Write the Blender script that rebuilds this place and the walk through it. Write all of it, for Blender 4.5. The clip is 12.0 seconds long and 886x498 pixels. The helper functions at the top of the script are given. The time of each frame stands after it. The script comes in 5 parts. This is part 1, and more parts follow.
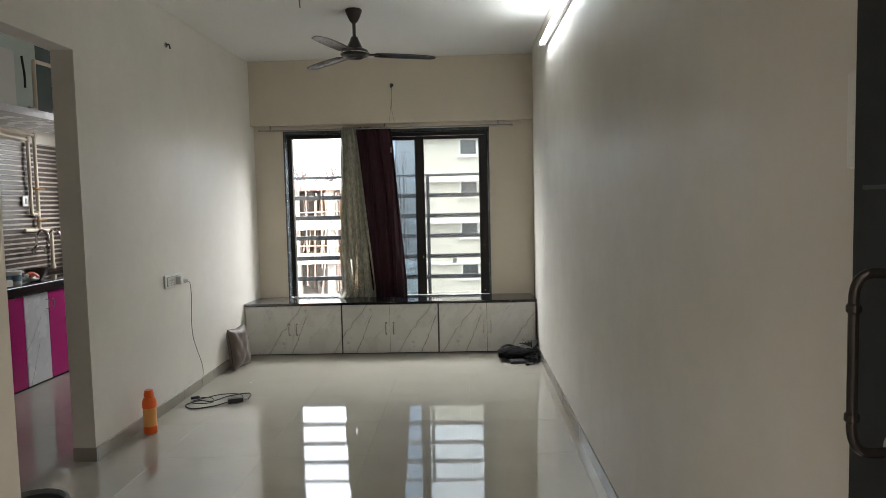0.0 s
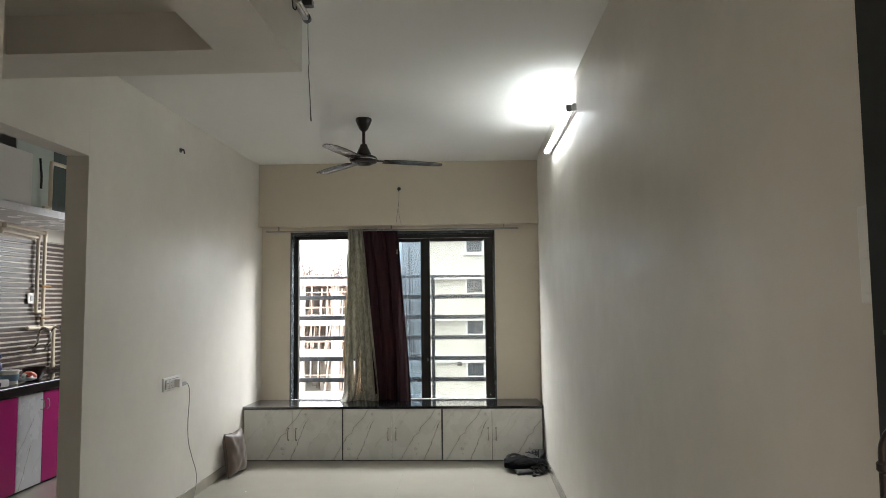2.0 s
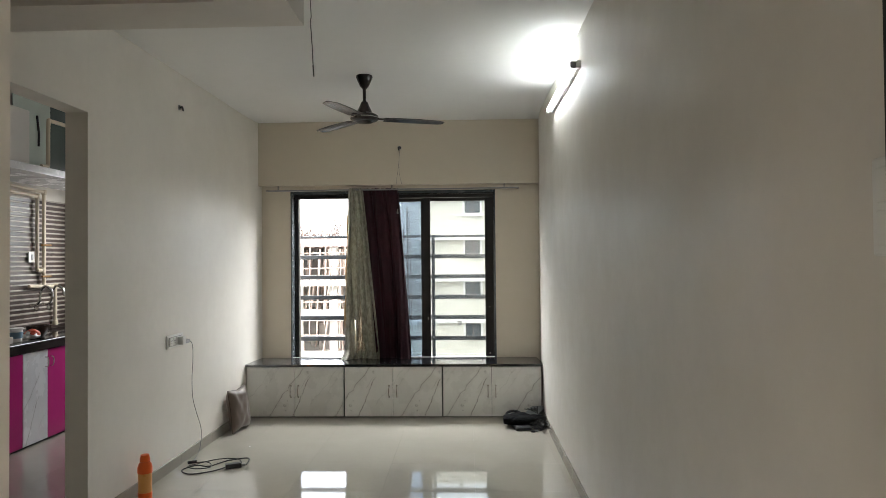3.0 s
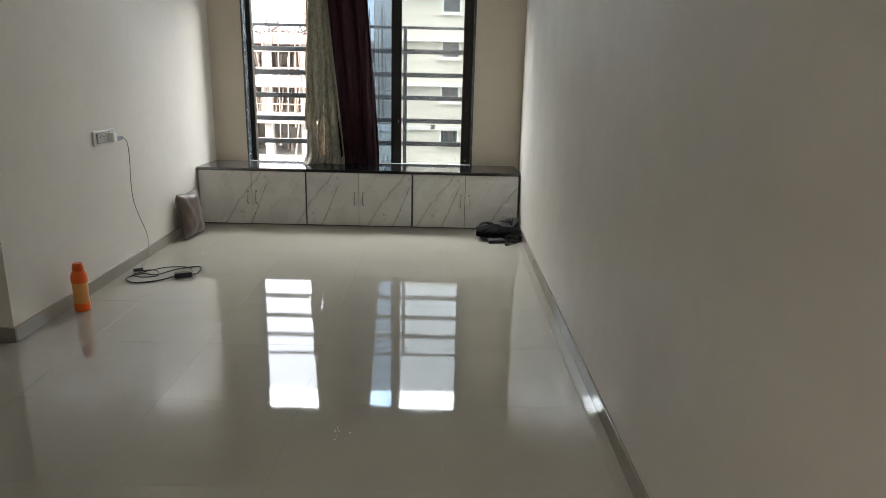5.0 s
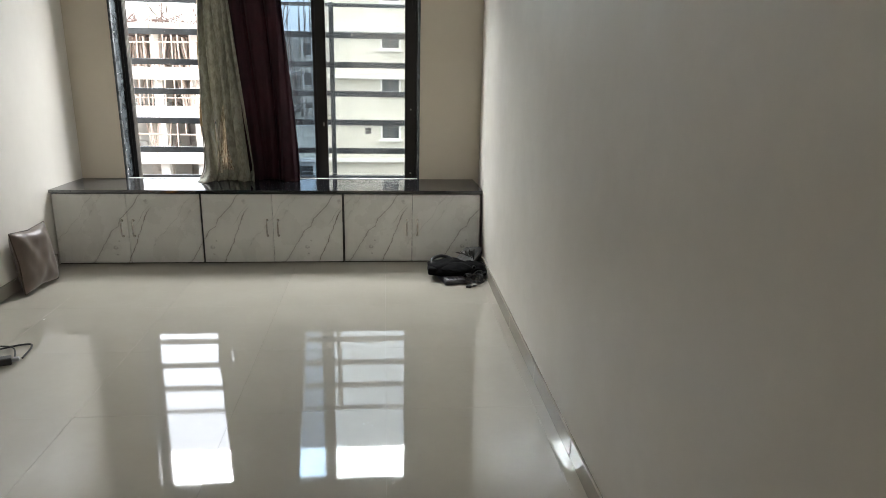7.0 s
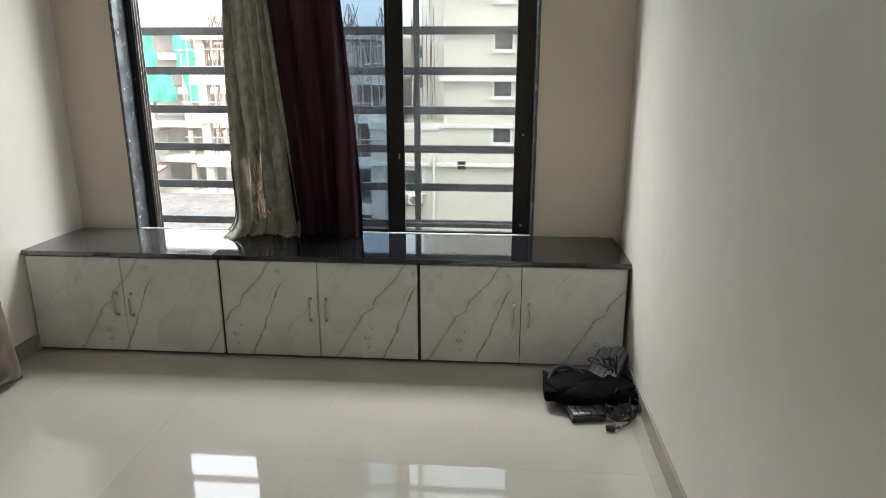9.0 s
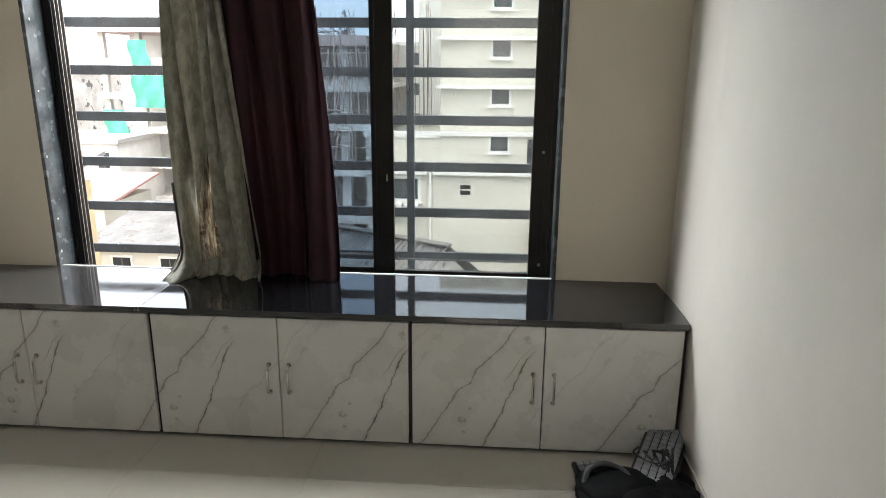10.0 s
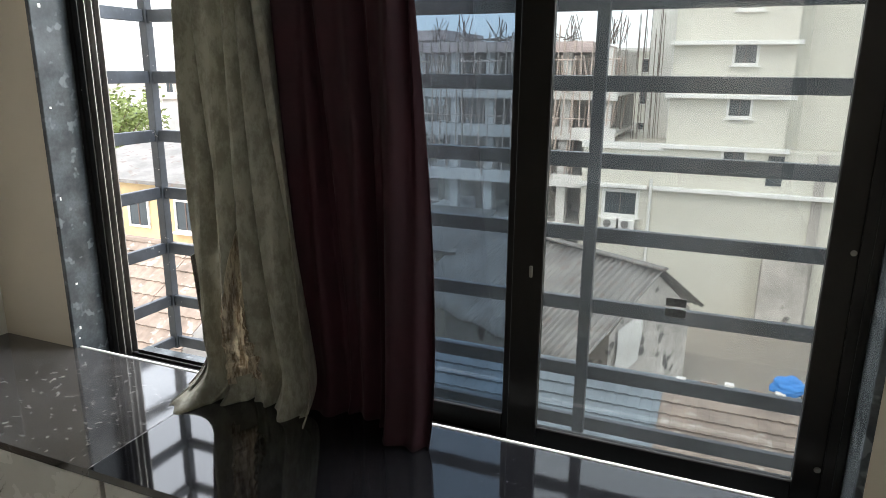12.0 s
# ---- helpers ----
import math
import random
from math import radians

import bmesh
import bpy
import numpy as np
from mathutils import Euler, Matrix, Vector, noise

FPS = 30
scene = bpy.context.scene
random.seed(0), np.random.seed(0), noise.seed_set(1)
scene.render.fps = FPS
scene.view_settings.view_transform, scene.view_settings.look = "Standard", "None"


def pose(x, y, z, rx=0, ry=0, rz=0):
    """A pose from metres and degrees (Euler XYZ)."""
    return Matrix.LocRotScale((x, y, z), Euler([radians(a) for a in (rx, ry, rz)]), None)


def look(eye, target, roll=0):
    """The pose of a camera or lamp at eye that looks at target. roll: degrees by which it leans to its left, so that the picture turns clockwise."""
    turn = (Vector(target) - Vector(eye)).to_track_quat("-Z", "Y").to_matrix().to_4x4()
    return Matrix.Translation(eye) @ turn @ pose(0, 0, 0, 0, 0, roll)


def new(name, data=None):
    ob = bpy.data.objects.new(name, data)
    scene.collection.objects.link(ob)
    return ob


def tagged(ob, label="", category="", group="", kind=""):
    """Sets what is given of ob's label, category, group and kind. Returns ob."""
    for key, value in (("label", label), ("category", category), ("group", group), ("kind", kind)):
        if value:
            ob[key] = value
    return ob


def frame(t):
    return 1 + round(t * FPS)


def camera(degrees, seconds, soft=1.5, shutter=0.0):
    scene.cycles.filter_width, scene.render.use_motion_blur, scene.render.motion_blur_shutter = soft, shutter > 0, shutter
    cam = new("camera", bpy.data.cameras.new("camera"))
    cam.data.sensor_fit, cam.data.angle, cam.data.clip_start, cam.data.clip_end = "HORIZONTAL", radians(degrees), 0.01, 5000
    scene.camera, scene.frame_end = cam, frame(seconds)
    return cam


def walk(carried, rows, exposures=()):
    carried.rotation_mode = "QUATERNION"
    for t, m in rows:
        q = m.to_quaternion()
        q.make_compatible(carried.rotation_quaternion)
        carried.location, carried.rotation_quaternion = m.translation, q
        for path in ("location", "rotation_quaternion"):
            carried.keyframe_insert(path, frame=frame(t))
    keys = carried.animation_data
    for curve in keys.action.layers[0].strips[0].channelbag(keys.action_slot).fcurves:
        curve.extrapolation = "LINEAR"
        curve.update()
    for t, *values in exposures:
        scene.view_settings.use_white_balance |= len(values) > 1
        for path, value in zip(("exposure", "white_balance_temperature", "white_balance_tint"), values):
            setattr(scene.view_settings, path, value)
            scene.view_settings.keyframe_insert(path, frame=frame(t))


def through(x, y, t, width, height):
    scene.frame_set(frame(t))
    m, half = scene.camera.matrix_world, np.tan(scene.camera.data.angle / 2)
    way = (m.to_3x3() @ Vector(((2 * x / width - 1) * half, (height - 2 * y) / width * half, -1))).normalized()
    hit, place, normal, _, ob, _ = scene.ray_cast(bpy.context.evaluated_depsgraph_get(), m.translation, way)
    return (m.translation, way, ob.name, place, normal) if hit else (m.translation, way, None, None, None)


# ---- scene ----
cam = camera(66.7, 12.0, soft=0.8)
PATH = [
    (0, (2.139, 0.156, 1.434), (2.076, 2.15, 1.299), -1.3),
    (0.5, (2.143, 0.167, 1.442), (2.08, 2.165, 1.377), -0.8),
    (1, (2.137, 0.183, 1.446), (2.076, 2.181, 1.472), -0.4),
    (1.5, (2.152, 0.192, 1.472), (2.097, 2.191, 1.535), -0.4),
    (2, (2.143, 0.187, 1.493), (2.068, 2.18, 1.643), -0.6),
    (2.5, (2.138, 0.182, 1.492), (2.042, 2.171, 1.671), -0.3),
    (3, (2.114, 0.185, 1.477), (2.045, 2.183, 1.512), -0.5),
    (3.5, (2.155, 0.218, 1.404), (2.064, 2.191, 1.087), 0.1),
    (5.5, (2.131, 1.008, 1.392), (2.187, 2.932, 0.85), 0.6),
    (6, (2.165, 1.344, 1.35), (2.262, 3.261, 0.787), -0.7),
    (6.5, (2.156, 1.705, 1.342), (2.208, 3.637, 0.825), 0.8),
    (7, (2.159, 2.079, 1.362), (2.33, 3.997, 0.818), 1.1),
    (9, (2.215, 3.666, 1.368), (2.064, 5.585, 0.825), 0.0),
    (9.5, (2.194, 4.046, 1.319), (2.066, 5.95, 0.719), 2.7),
    (10, (2.146, 4.391, 1.326), (2.007, 6.317, 0.804), 0.4),
    (10.5, (2.167, 4.768, 1.343), (1.722, 6.636, 0.783), 0.3),
    (11, (2.161, 5.059, 1.334), (1.684, 6.936, 0.835), 0.7),
    (11.5, (2.093, 5.38, 1.325), (1.575, 7.241, 0.808), 0.4),
    (12, (2.103, 5.657, 1.329), (1.359, 7.442, 0.821), 0.5),
]
EXPOSURES = ((0.0, 2.16), (1.5, 2.25), (3.0, 2.27), (3.6, 2.12), (5.5, 2.04), (7.0, 2.14), (9.0, 1.94), (9.5, 1.95), (10.0, 1.95), (10.5, 1.28), (11.2, 1.2), (11.6, 1.37), (12.0, 1.62))
walk(cam, [(t, look(eye, to, roll)) for t, eye, to, roll in PATH], EXPOSURES)

# light levels and wall colour
SKY, SUN, DAY, KITCHEN, CORRIDOR, TUBELIGHT = 0.22, 0.3, 92.0, 0.8, 16.5, 9.0
WALL = (0.70, 0.66, 0.595)


# ---- world, sun, lamps ----
world = bpy.data.worlds.new("sky")
scene.world = world
world.use_nodes = True
wn = world.node_tree
sky = wn.nodes.new("ShaderNodeTexSky")
sky.sky_type, sky.sun_disc = "NISHITA", False
sky.sun_elevation, sky.sun_rotation = radians(52), radians(200)
sky.air_density, sky.dust_density = 1.0, 4.0
cloud = wn.nodes.new("ShaderNodeMix")  # thin bright overcast over the blue
cloud.data_type = "RGBA"
cloud.inputs[0].default_value = 0.65
cloud.inputs[7].default_value = (6.6, 6.8, 7.0, 1)
wn.links.new(sky.outputs[0], cloud.inputs[6])
wn.links.new(cloud.outputs[2], wn.nodes["Background"].inputs[0])
wn.nodes["Background"].inputs[1].default_value = SKY

sun = new("sun", bpy.data.lights.new("sun", "SUN"))
sun.data.energy, sun.data.angle, sun.data.color = SUN, radians(18), (1.0, 0.95, 0.88)
sun.matrix_world = look((-0.30, -0.80, 1.1), (0, 0, 0))


def area(name, eye, target, w, h, power, color):
    lamp = new(name, bpy.data.lights.new(name, "AREA"))
    lamp.data.shape, lamp.data.size, lamp.data.size_y = "RECTANGLE", w, h
    lamp.data.energy, lamp.data.color = power, color
    lamp.matrix_world = look(eye, target)
    return lamp


# added area lamp, hidden outside above the window, reinforcing the sky's light
area("window_daylight", (1.20, 7.86, 2.78), (1.20, 5.6, 0.75), 3.4, 0.9, DAY, (0.95, 0.98, 1.0))
# unseen fill lamp, added to brighten the kitchen
area("kitchen_fill", (-1.0, 7.12, 1.85), (-1.25, 4.8, 2.1), 0.85, 0.9, KITCHEN, (0.93, 0.97, 1.0))
# invented fill lamp behind the entrance, lighting the near room walls
area("corridor_fill", (2.0, -0.75, 2.80), (2.0, -0.70, 0.0), 1.2, 1.0, CORRIDOR, (1.0, 0.98, 0.96))

# ---- materials ----


def nodes_of(name):
    m = bpy.data.materials.new(name)
    m.use_nodes = True
    t = m.node_tree
    return m, t, t.nodes["Principled BSDF"]


def link(t, a, b):
    t.links.new(a, b)


def noise_at(t, scale, detail=4.0, rough=0.55, vector=None):
    n = t.nodes.new("ShaderNodeTexNoise")
    n.inputs["Scale"].default_value, n.inputs["Detail"].default_value, n.inputs["Roughness"].default_value = scale, detail, rough
    if vector is None:
        g = t.nodes.new("ShaderNodeNewGeometry")
        vector = g.outputs["Position"]
    link(t, vector, n.inputs["Vector"])
    return n.outputs["Fac"]


def calc(t, op, a, b=0.0, c=None):
    n = t.nodes.new("ShaderNodeMath")
    n.operation = op
    for i, v in enumerate((a, b) if c is None else (a, b, c)):
        if isinstance(v, (int, float)):
            n.inputs[i].default_value = v
        else:
            link(t, v, n.inputs[i])
    return n.outputs[0]


def remap(t, v, a, b, c, d):
    n = t.nodes.new("ShaderNodeMapRange")
    for i, x in enumerate((a, b, c, d)):
        n.inputs[1 + i].default_value = x
    link(t, v, n.inputs[0])
    return n.outputs[0]


def blend(t, fac, a, b):
    n = t.nodes.new("ShaderNodeMix")
    n.data_type = "RGBA"
    if isinstance(fac, (int, float)):
        n.inputs[0].default_value = fac
    else:
        link(t, fac, n.inputs[0])
    for i, v in ((6, a), (7, b)):
        if isinstance(v, tuple):
            n.inputs[i].default_value = (*v, 1)
        else:
            link(t, v, n.inputs[i])
    return n.outputs[2]


def shade(c, k):
    return tuple(min(1.0, x * k) for x in c)


def mat(name, col, rough=0.5, metal=0.0, var=0.12, big=2.0, fine=40.0, bump=0.03, bscale=120.0, coat=0.0, rvar=0.1, spots=None, random_piece=0.0, ior=1.45):
    """Colour with slow stains and fine grain, uneven gloss and relief."""
    m, t, p = nodes_of(name)
    f1 = remap(t, noise_at(t, big), 0.3, 0.7, 0.0, 1.0)
    f2 = remap(t, noise_at(t, fine, 3.0), 0.3, 0.7, 0.0, 1.0)
    c = blend(t, f1, shade(col, 1 - var), shade(col, 1 + var * 0.6))
    c = blend(t, calc(t, "MULTIPLY", f2, 0.35), c, shade(col, 1 - var * 1.2))
    if spots:
        s = remap(t, noise_at(t, spots[1], 2.0), spots[2], spots[2] + 0.06, 0.0, 1.0)
        c = blend(t, s, c, spots[0])
    if random_piece:
        o = t.nodes.new("ShaderNodeObjectInfo")
        c = blend(t, calc(t, "MULTIPLY", o.outputs["Random"], random_piece), c, shade(col, 0.75))
    link(t, c, p.inputs["Base Color"])
    r = remap(t, noise_at(t, big * 3), 0.25, 0.75, max(0.01, rough * (1 - rvar)), min(1, rough * (1 + rvar)))
    link(t, r, p.inputs["Roughness"])
    p.inputs["Metallic"].default_value, p.inputs["Coat Weight"].default_value = metal, coat
    p.inputs["IOR"].default_value = ior
    p.inputs["Coat Roughness"].default_value = 0.04
    if bump:
        b = t.nodes.new("ShaderNodeBump")
        b.inputs["Strength"].default_value, b.inputs["Distance"].default_value = bump, 0.004
        link(t, noise_at(t, bscale, 3.0), b.inputs["Height"])
        link(t, b.outputs[0], p.inputs["Normal"])
    return m


def marble_mat(name, ground, vein, rough, axis=0, origin=0.0, period=0.627, restart=1.878, shift=0.197):
    """Printed laminate: the sheet's slanting veins come back every period; a new sheet begins at restart."""
    m, t, p = nodes_of(name)
    g = t.nodes.new("ShaderNodeNewGeometry")
    s = t.nodes.new("ShaderNodeSeparateXYZ")
    link(t, g.outputs["Position"], s.inputs[0])
    x, z = s.outputs[axis], s.outputs[2]
    x = calc(t, "ADD", x, calc(t, "MULTIPLY", calc(t, "GREATER_THAN", x, restart), shift))
    u = calc(t, "MULTIPLY", calc(t, "FRACT", calc(t, "DIVIDE", calc(t, "ADD", x, 20 * period - origin), period)), period)
    v = t.nodes.new("ShaderNodeCombineXYZ")
    link(t, u, v.inputs[0])
    link(t, z, v.inputs[2])
    at = v.outputs[0]

    def vein_line(a, slope, sway, scale, width, alpha, lo, hi, halo):
        """One vein about u = a + slope z, swaying, thin and thick by turns, between the heights lo and hi."""
        c = calc(t, "ADD", calc(t, "MULTIPLY", z, slope), a)
        c = calc(t, "ADD", c, calc(t, "MULTIPLY", calc(t, "SUBTRACT", noise_at(t, scale, 5.0, 0.6, at), 0.5), sway))
        d = calc(t, "ABSOLUTE", calc(t, "WRAP", calc(t, "SUBTRACT", u, c), period / 2, -period / 2))
        w = remap(t, noise_at(t, 17.0, 3.0, 0.6, at), 0.32, 0.66, width * 0.25, width)
        k = remap(t, calc(t, "DIVIDE", d, w), 0.5, 1.5, alpha, 0.0)
        k = calc(t, "MAXIMUM", k, remap(t, d, 0.0, halo, alpha * 0.22, 0.0))
        ends = calc(t, "MULTIPLY", remap(t, z, lo, lo + 0.03, 0.0, 1.0), remap(t, z, hi - 0.05, hi, 1.0, 0.0))
        return calc(t, "MULTIPLY", k, ends)

    total = vein_line(0.205, 0.74, 0.10, 7.0, 0.0062, 0.62, -0.1, 0.60, 0.030)
    for row in ((0.446, 0.44, 0.07, 9.0, 0.0036, 0.95, -0.1, 0.40, 0.014), (0.33, 0.70, 0.05, 9.0, 0.0018, 0.6, 0.26, 0.42, 0.006),
                (0.52, 0.80, 0.12, 8.0, 0.0022, 0.35, 0.10, 0.50, 0.012), (0.02, 0.62, 0.10, 8.0, 0.0020, 0.22, 0.20, 0.60, 0.020)):
        total = calc(t, "MAXIMUM", total, vein_line(*row))
    for cu, cz, r in ((0.378, 0.115, 0.034), (0.405, 0.160, 0.016), (0.60, 0.43, 0.040), (0.385, 0.07, 0.018)):
        du = calc(t, "WRAP", calc(t, "SUBTRACT", u, cu), period / 2, -period / 2)
        dz = calc(t, "SUBTRACT", z, cz)
        dd = calc(t, "SQRT", calc(t, "ADD", calc(t, "MULTIPLY", du, du), calc(t, "MULTIPLY", dz, dz)))
        near = remap(t, dd, r * 0.3, r, 1.0, 0.0)
        fleck = remap(t, calc(t, "MULTIPLY", near, noise_at(t, 48.0, 4.0, 0.6, at)), 0.38, 0.56, 0.0, 0.42)
        total = calc(t, "MAXIMUM", total, fleck)
    cloud = remap(t, noise_at(t, 4.0, 4.0, 0.55, at), 0.3, 0.7, 0.0, 1.0)
    c = blend(t, cloud, shade(ground, 0.90), ground)
    c = blend(t, remap(t, noise_at(t, 12.0, 5.0, 0.7, at), 0.55, 0.75, 0.0, 0.12), c, vein)
    c = blend(t, total, c, vein)
    link(t, c, p.inputs["Base Color"])
    link(t, remap(t, noise_at(t, 6.0), 0.3, 0.7, rough * 0.8, rough * 1.25), p.inputs["Roughness"])
    return m


def glass_mat(name, col, rough=0.0, dust=0.010):
    """Window glass with a thin, uneven film of dust."""
    m, t, p = nodes_of(name)
    c = blend(t, remap(t, noise_at(t, 3.0), 0.4, 0.7, 0.0, 1.0), col, shade(col, 0.93))
    link(t, c, p.inputs["Base Color"])
    p.inputs["Transmission Weight"].default_value, p.inputs["Roughness"].default_value, p.inputs["IOR"].default_value = 1.0, rough, 1.45
    film = t.nodes.new("ShaderNodeBsdfTranslucent")
    film.inputs[0].default_value = (0.78, 0.80, 0.80, 1)
    f = calc(t, "MULTIPLY", remap(t, noise_at(t, 2.2, 6.0, 0.65), 0.35, 0.70, 0.45, 1.5), remap(t, noise_at(t, 60.0, 3.0), 0.3, 0.7, 0.8, 1.2))
    mx = t.nodes.new("ShaderNodeMixShader")
    link(t, calc(t, "MULTIPLY", f, dust), mx.inputs[0])
    link(t, p.outputs[0], mx.inputs[1])
    link(t, film.outputs[0], mx.inputs[2])
    link(t, mx.outputs[0], t.nodes["Material Output"].inputs[0])
    return m


def glow_mat(name, col, strength):
    m, t, p = nodes_of(name)
    p.inputs["Base Color"].default_value = (*col, 1)
    p.inputs["Emission Color"].default_value = (*col, 1)
    p.inputs["Emission Strength"].default_value = strength
    return m


def cloth_mat(name, a, b, pattern, rough, through, sheen=0.3, thread=900.0, contrast=0.5, drop=1.0):
    """Woven cloth with a damask-like figure; part of the light goes through."""
    m, t, p = nodes_of(name)
    g = t.nodes.new("ShaderNodeNewGeometry")
    sc = t.nodes.new("ShaderNodeVectorMath")
    sc.operation = "MULTIPLY"
    sc.inputs[1].default_value = (1.0, 1.0, drop)
    link(t, g.outputs["Position"], sc.inputs[0])
    f = remap(t, noise_at(t, pattern, 5.0, 0.7, sc.outputs[0]), 0.42, 0.58, 0.0, contrast)
    w = remap(t, noise_at(t, thread, 2.0), 0.3, 0.7, 0.0, 0.35)
    c = blend(t, w, blend(t, f, a, b), shade(a, 0.7))
    link(t, c, p.inputs["Base Color"])
    p.inputs["Roughness"].default_value, p.inputs["Sheen Weight"].default_value = rough, sheen
    bmp = t.nodes.new("ShaderNodeBump")
    bmp.inputs["Strength"].default_value, bmp.inputs["Distance"].default_value = 0.25, 0.002
    link(t, noise_at(t, pattern * 2, 4.0), bmp.inputs["Height"])
    link(t, bmp.outputs[0], p.inputs["Normal"])
    if through:
        tr = t.nodes.new("ShaderNodeBsdfTranslucent")
        link(t, c, tr.inputs[0])
        mx = t.nodes.new("ShaderNodeMixShader")
        mx.inputs[0].default_value = through
        link(t, p.outputs[0], mx.inputs[1])
        link(t, tr.outputs[0], mx.inputs[2])
        link(t, mx.outputs[0], t.nodes["Material Output"].inputs[0])
    return m


PAINT = mat("wall_paint", WALL, 0.44, var=0.07, big=1.6, fine=14, bump=0.22, bscale=10, rvar=0.3)
BEIGE = mat("beige_wall_paint", (0.60, 0.535, 0.43), 0.45, var=0.04, big=1.3, fine=14, bump=0.10, bscale=55, rvar=0.2)
CEIL = mat("ceiling_paint", (0.80, 0.79, 0.76), 0.7, var=0.03, big=0.9, fine=10, bump=0.05)
TILE = mat("vitrified_tile", (0.42, 0.39, 0.335), 0.035, var=0.05, big=3.0, fine=26, bump=0.006, bscale=7, rvar=0.5, random_piece=0.05, ior=2.0)
GROUT = mat("grout", (0.50, 0.47, 0.41), 0.8, var=0.2)
SKIRT = mat("skirting_tile", (0.34, 0.31, 0.265), 0.05, var=0.08, big=3, bump=0.01, bscale=9, random_piece=0.15)
GRANITE = mat("black_granite", (0.006, 0.006, 0.007), 0.045, var=0.5, big=30, fine=260, bump=0.004, spots=((0.09, 0.09, 0.096), 190.0, 0.66), ior=1.8)
DUSTY = mat("dusty_granite", (0.045, 0.043, 0.042), 0.07, var=0.6, big=7, fine=150, bump=0.01, rvar=0.5, spots=((0.11, 0.105, 0.10), 60.0, 0.62), ior=2.2)
JAMB = mat("grey_granite", (0.075, 0.085, 0.09), 0.16, var=0.5, big=14, fine=120, bump=0.02, spots=((0.13, 0.145, 0.15), 24.0, 0.60))
MARBLE = marble_mat("marble_laminate", (0.66, 0.65, 0.61), (0.16, 0.14, 0.12), 0.28, origin=0.6275)
KMARBLE = marble_mat("white_marble_laminate", (0.74, 0.75, 0.78), (0.32, 0.31, 0.31), 0.25, axis=1, restart=99.0)
PINK = mat("pink_laminate", (0.46, 0.028, 0.19), 0.22, var=0.06, bump=0.01)
CARCASS = mat("dark_edge_band", (0.018, 0.016, 0.015), 0.45, var=0.3)
ALU = mat("dark_anodised_frame", (0.013, 0.011, 0.010), 0.34, metal=0.2, var=0.35, big=6, fine=60, bump=0.02)
ALUEDGE = mat("worn_frame_edge", (0.42, 0.40, 0.37), 0.4, metal=0.8, var=0.3, big=9)
GRILLE = mat("painted_steel", (0.040, 0.047, 0.058), 0.42, var=0.45, big=9, fine=70, bump=0.08, bscale=70, spots=((0.30, 0.30, 0.29), 48.0, 0.70))
CHROME = mat("chrome", (0.62, 0.60, 0.57), 0.16, metal=1.0, var=0.1, bump=0)
GLASS = glass_mat("clear_tinted_glass", (0.38, 0.41, 0.41))
BLUEGLASS = glass_mat("blue_tinted_glass", (0.11, 0.155, 0.20))
WHITEPL = mat("white_plastic", (0.72, 0.71, 0.68), 0.3, var=0.05, bump=0)
GREYPL = mat("grey_plastic", (0.30, 0.30, 0.30), 0.35, var=0.1, bump=0)
BLACKPL = mat("black_plastic", (0.014, 0.014, 0.016), 0.32, var=0.3, bump=0.02)
RUBBER = mat("black_cable", (0.012, 0.012, 0.012), 0.5, var=0.3, bump=0)
WIRE = mat("grey_cable", (0.16, 0.155, 0.15), 0.5, var=0.2, bump=0)
FANM = mat("dark_fan_enamel", (0.030, 0.022, 0.019), 0.25, metal=0.2, var=0.35, big=12, bump=0.01)
DOORM = mat("black_door_laminate", (0.006, 0.007, 0.007), 0.7, var=0.3, big=4, fine=30, bump=0.05, bscale=40)
TUBE = glow_mat("lit_tube", (0.90, 0.97, 1.0), TUBELIGHT)
GREYCLOTH = cloth_mat("grey_damask", (0.47, 0.455, 0.375), (0.26, 0.245, 0.19), 30.0, 0.62, 0.36, sheen=0.15, contrast=0.9, drop=0.55)
MAROON = cloth_mat("maroon_satin", (0.040, 0.0044, 0.011), (0.013, 0.002, 0.0055), 5.0, 0.75, 0.16, sheen=0.0)
LINING = cloth_mat("tan_lining", (0.40, 0.29, 0.16), (0.32, 0.23, 0.12), 12.0, 0.8, 0.3)
# pale against dark streaks colour in the sparkle of daylight through the net
SILVER = cloth_mat("crushed_net", (0.95, 0.88, 0.74), (0.30, 0.22, 0.14), 75.0, 0.22, 0.6, sheen=0.1, contrast=1.0, drop=0.16)
CUSHION = cloth_mat("brown_satin", (0.125, 0.092, 0.070), (0.085, 0.062, 0.048), 9.0, 0.38, 0.0, sheen=0.2)
ORANGE = mat("orange_plastic", (0.85, 0.13, 0.015), 0.3, var=0.08, bump=0)
AMBER = mat("amber_plastic", (0.78, 0.36, 0.10), 0.28, var=0.08, bump=0)
CREAM = mat("cream_render", (0.55, 0.525, 0.45), 0.85, var=0.07, big=0.25, fine=2.5, bump=0.2, bscale=12)
WHITER = mat("white_trim", (0.66, 0.65, 0.61), 0.8, var=0.08, big=0.6)
DARKPANE = mat("dark_window_glass", (0.035, 0.045, 0.05), 0.08, var=0.4, big=0.8, bump=0)
CONCRETE = mat("raw_concrete", (0.42, 0.40, 0.36), 0.9, var=0.25, big=0.35, fine=3.0, bump=0.3, bscale=8)
PALECON = mat("pale_concrete", (0.68, 0.655, 0.61), 0.9, var=0.2, big=0.4, fine=3.0, bump=0.3, bscale=8)
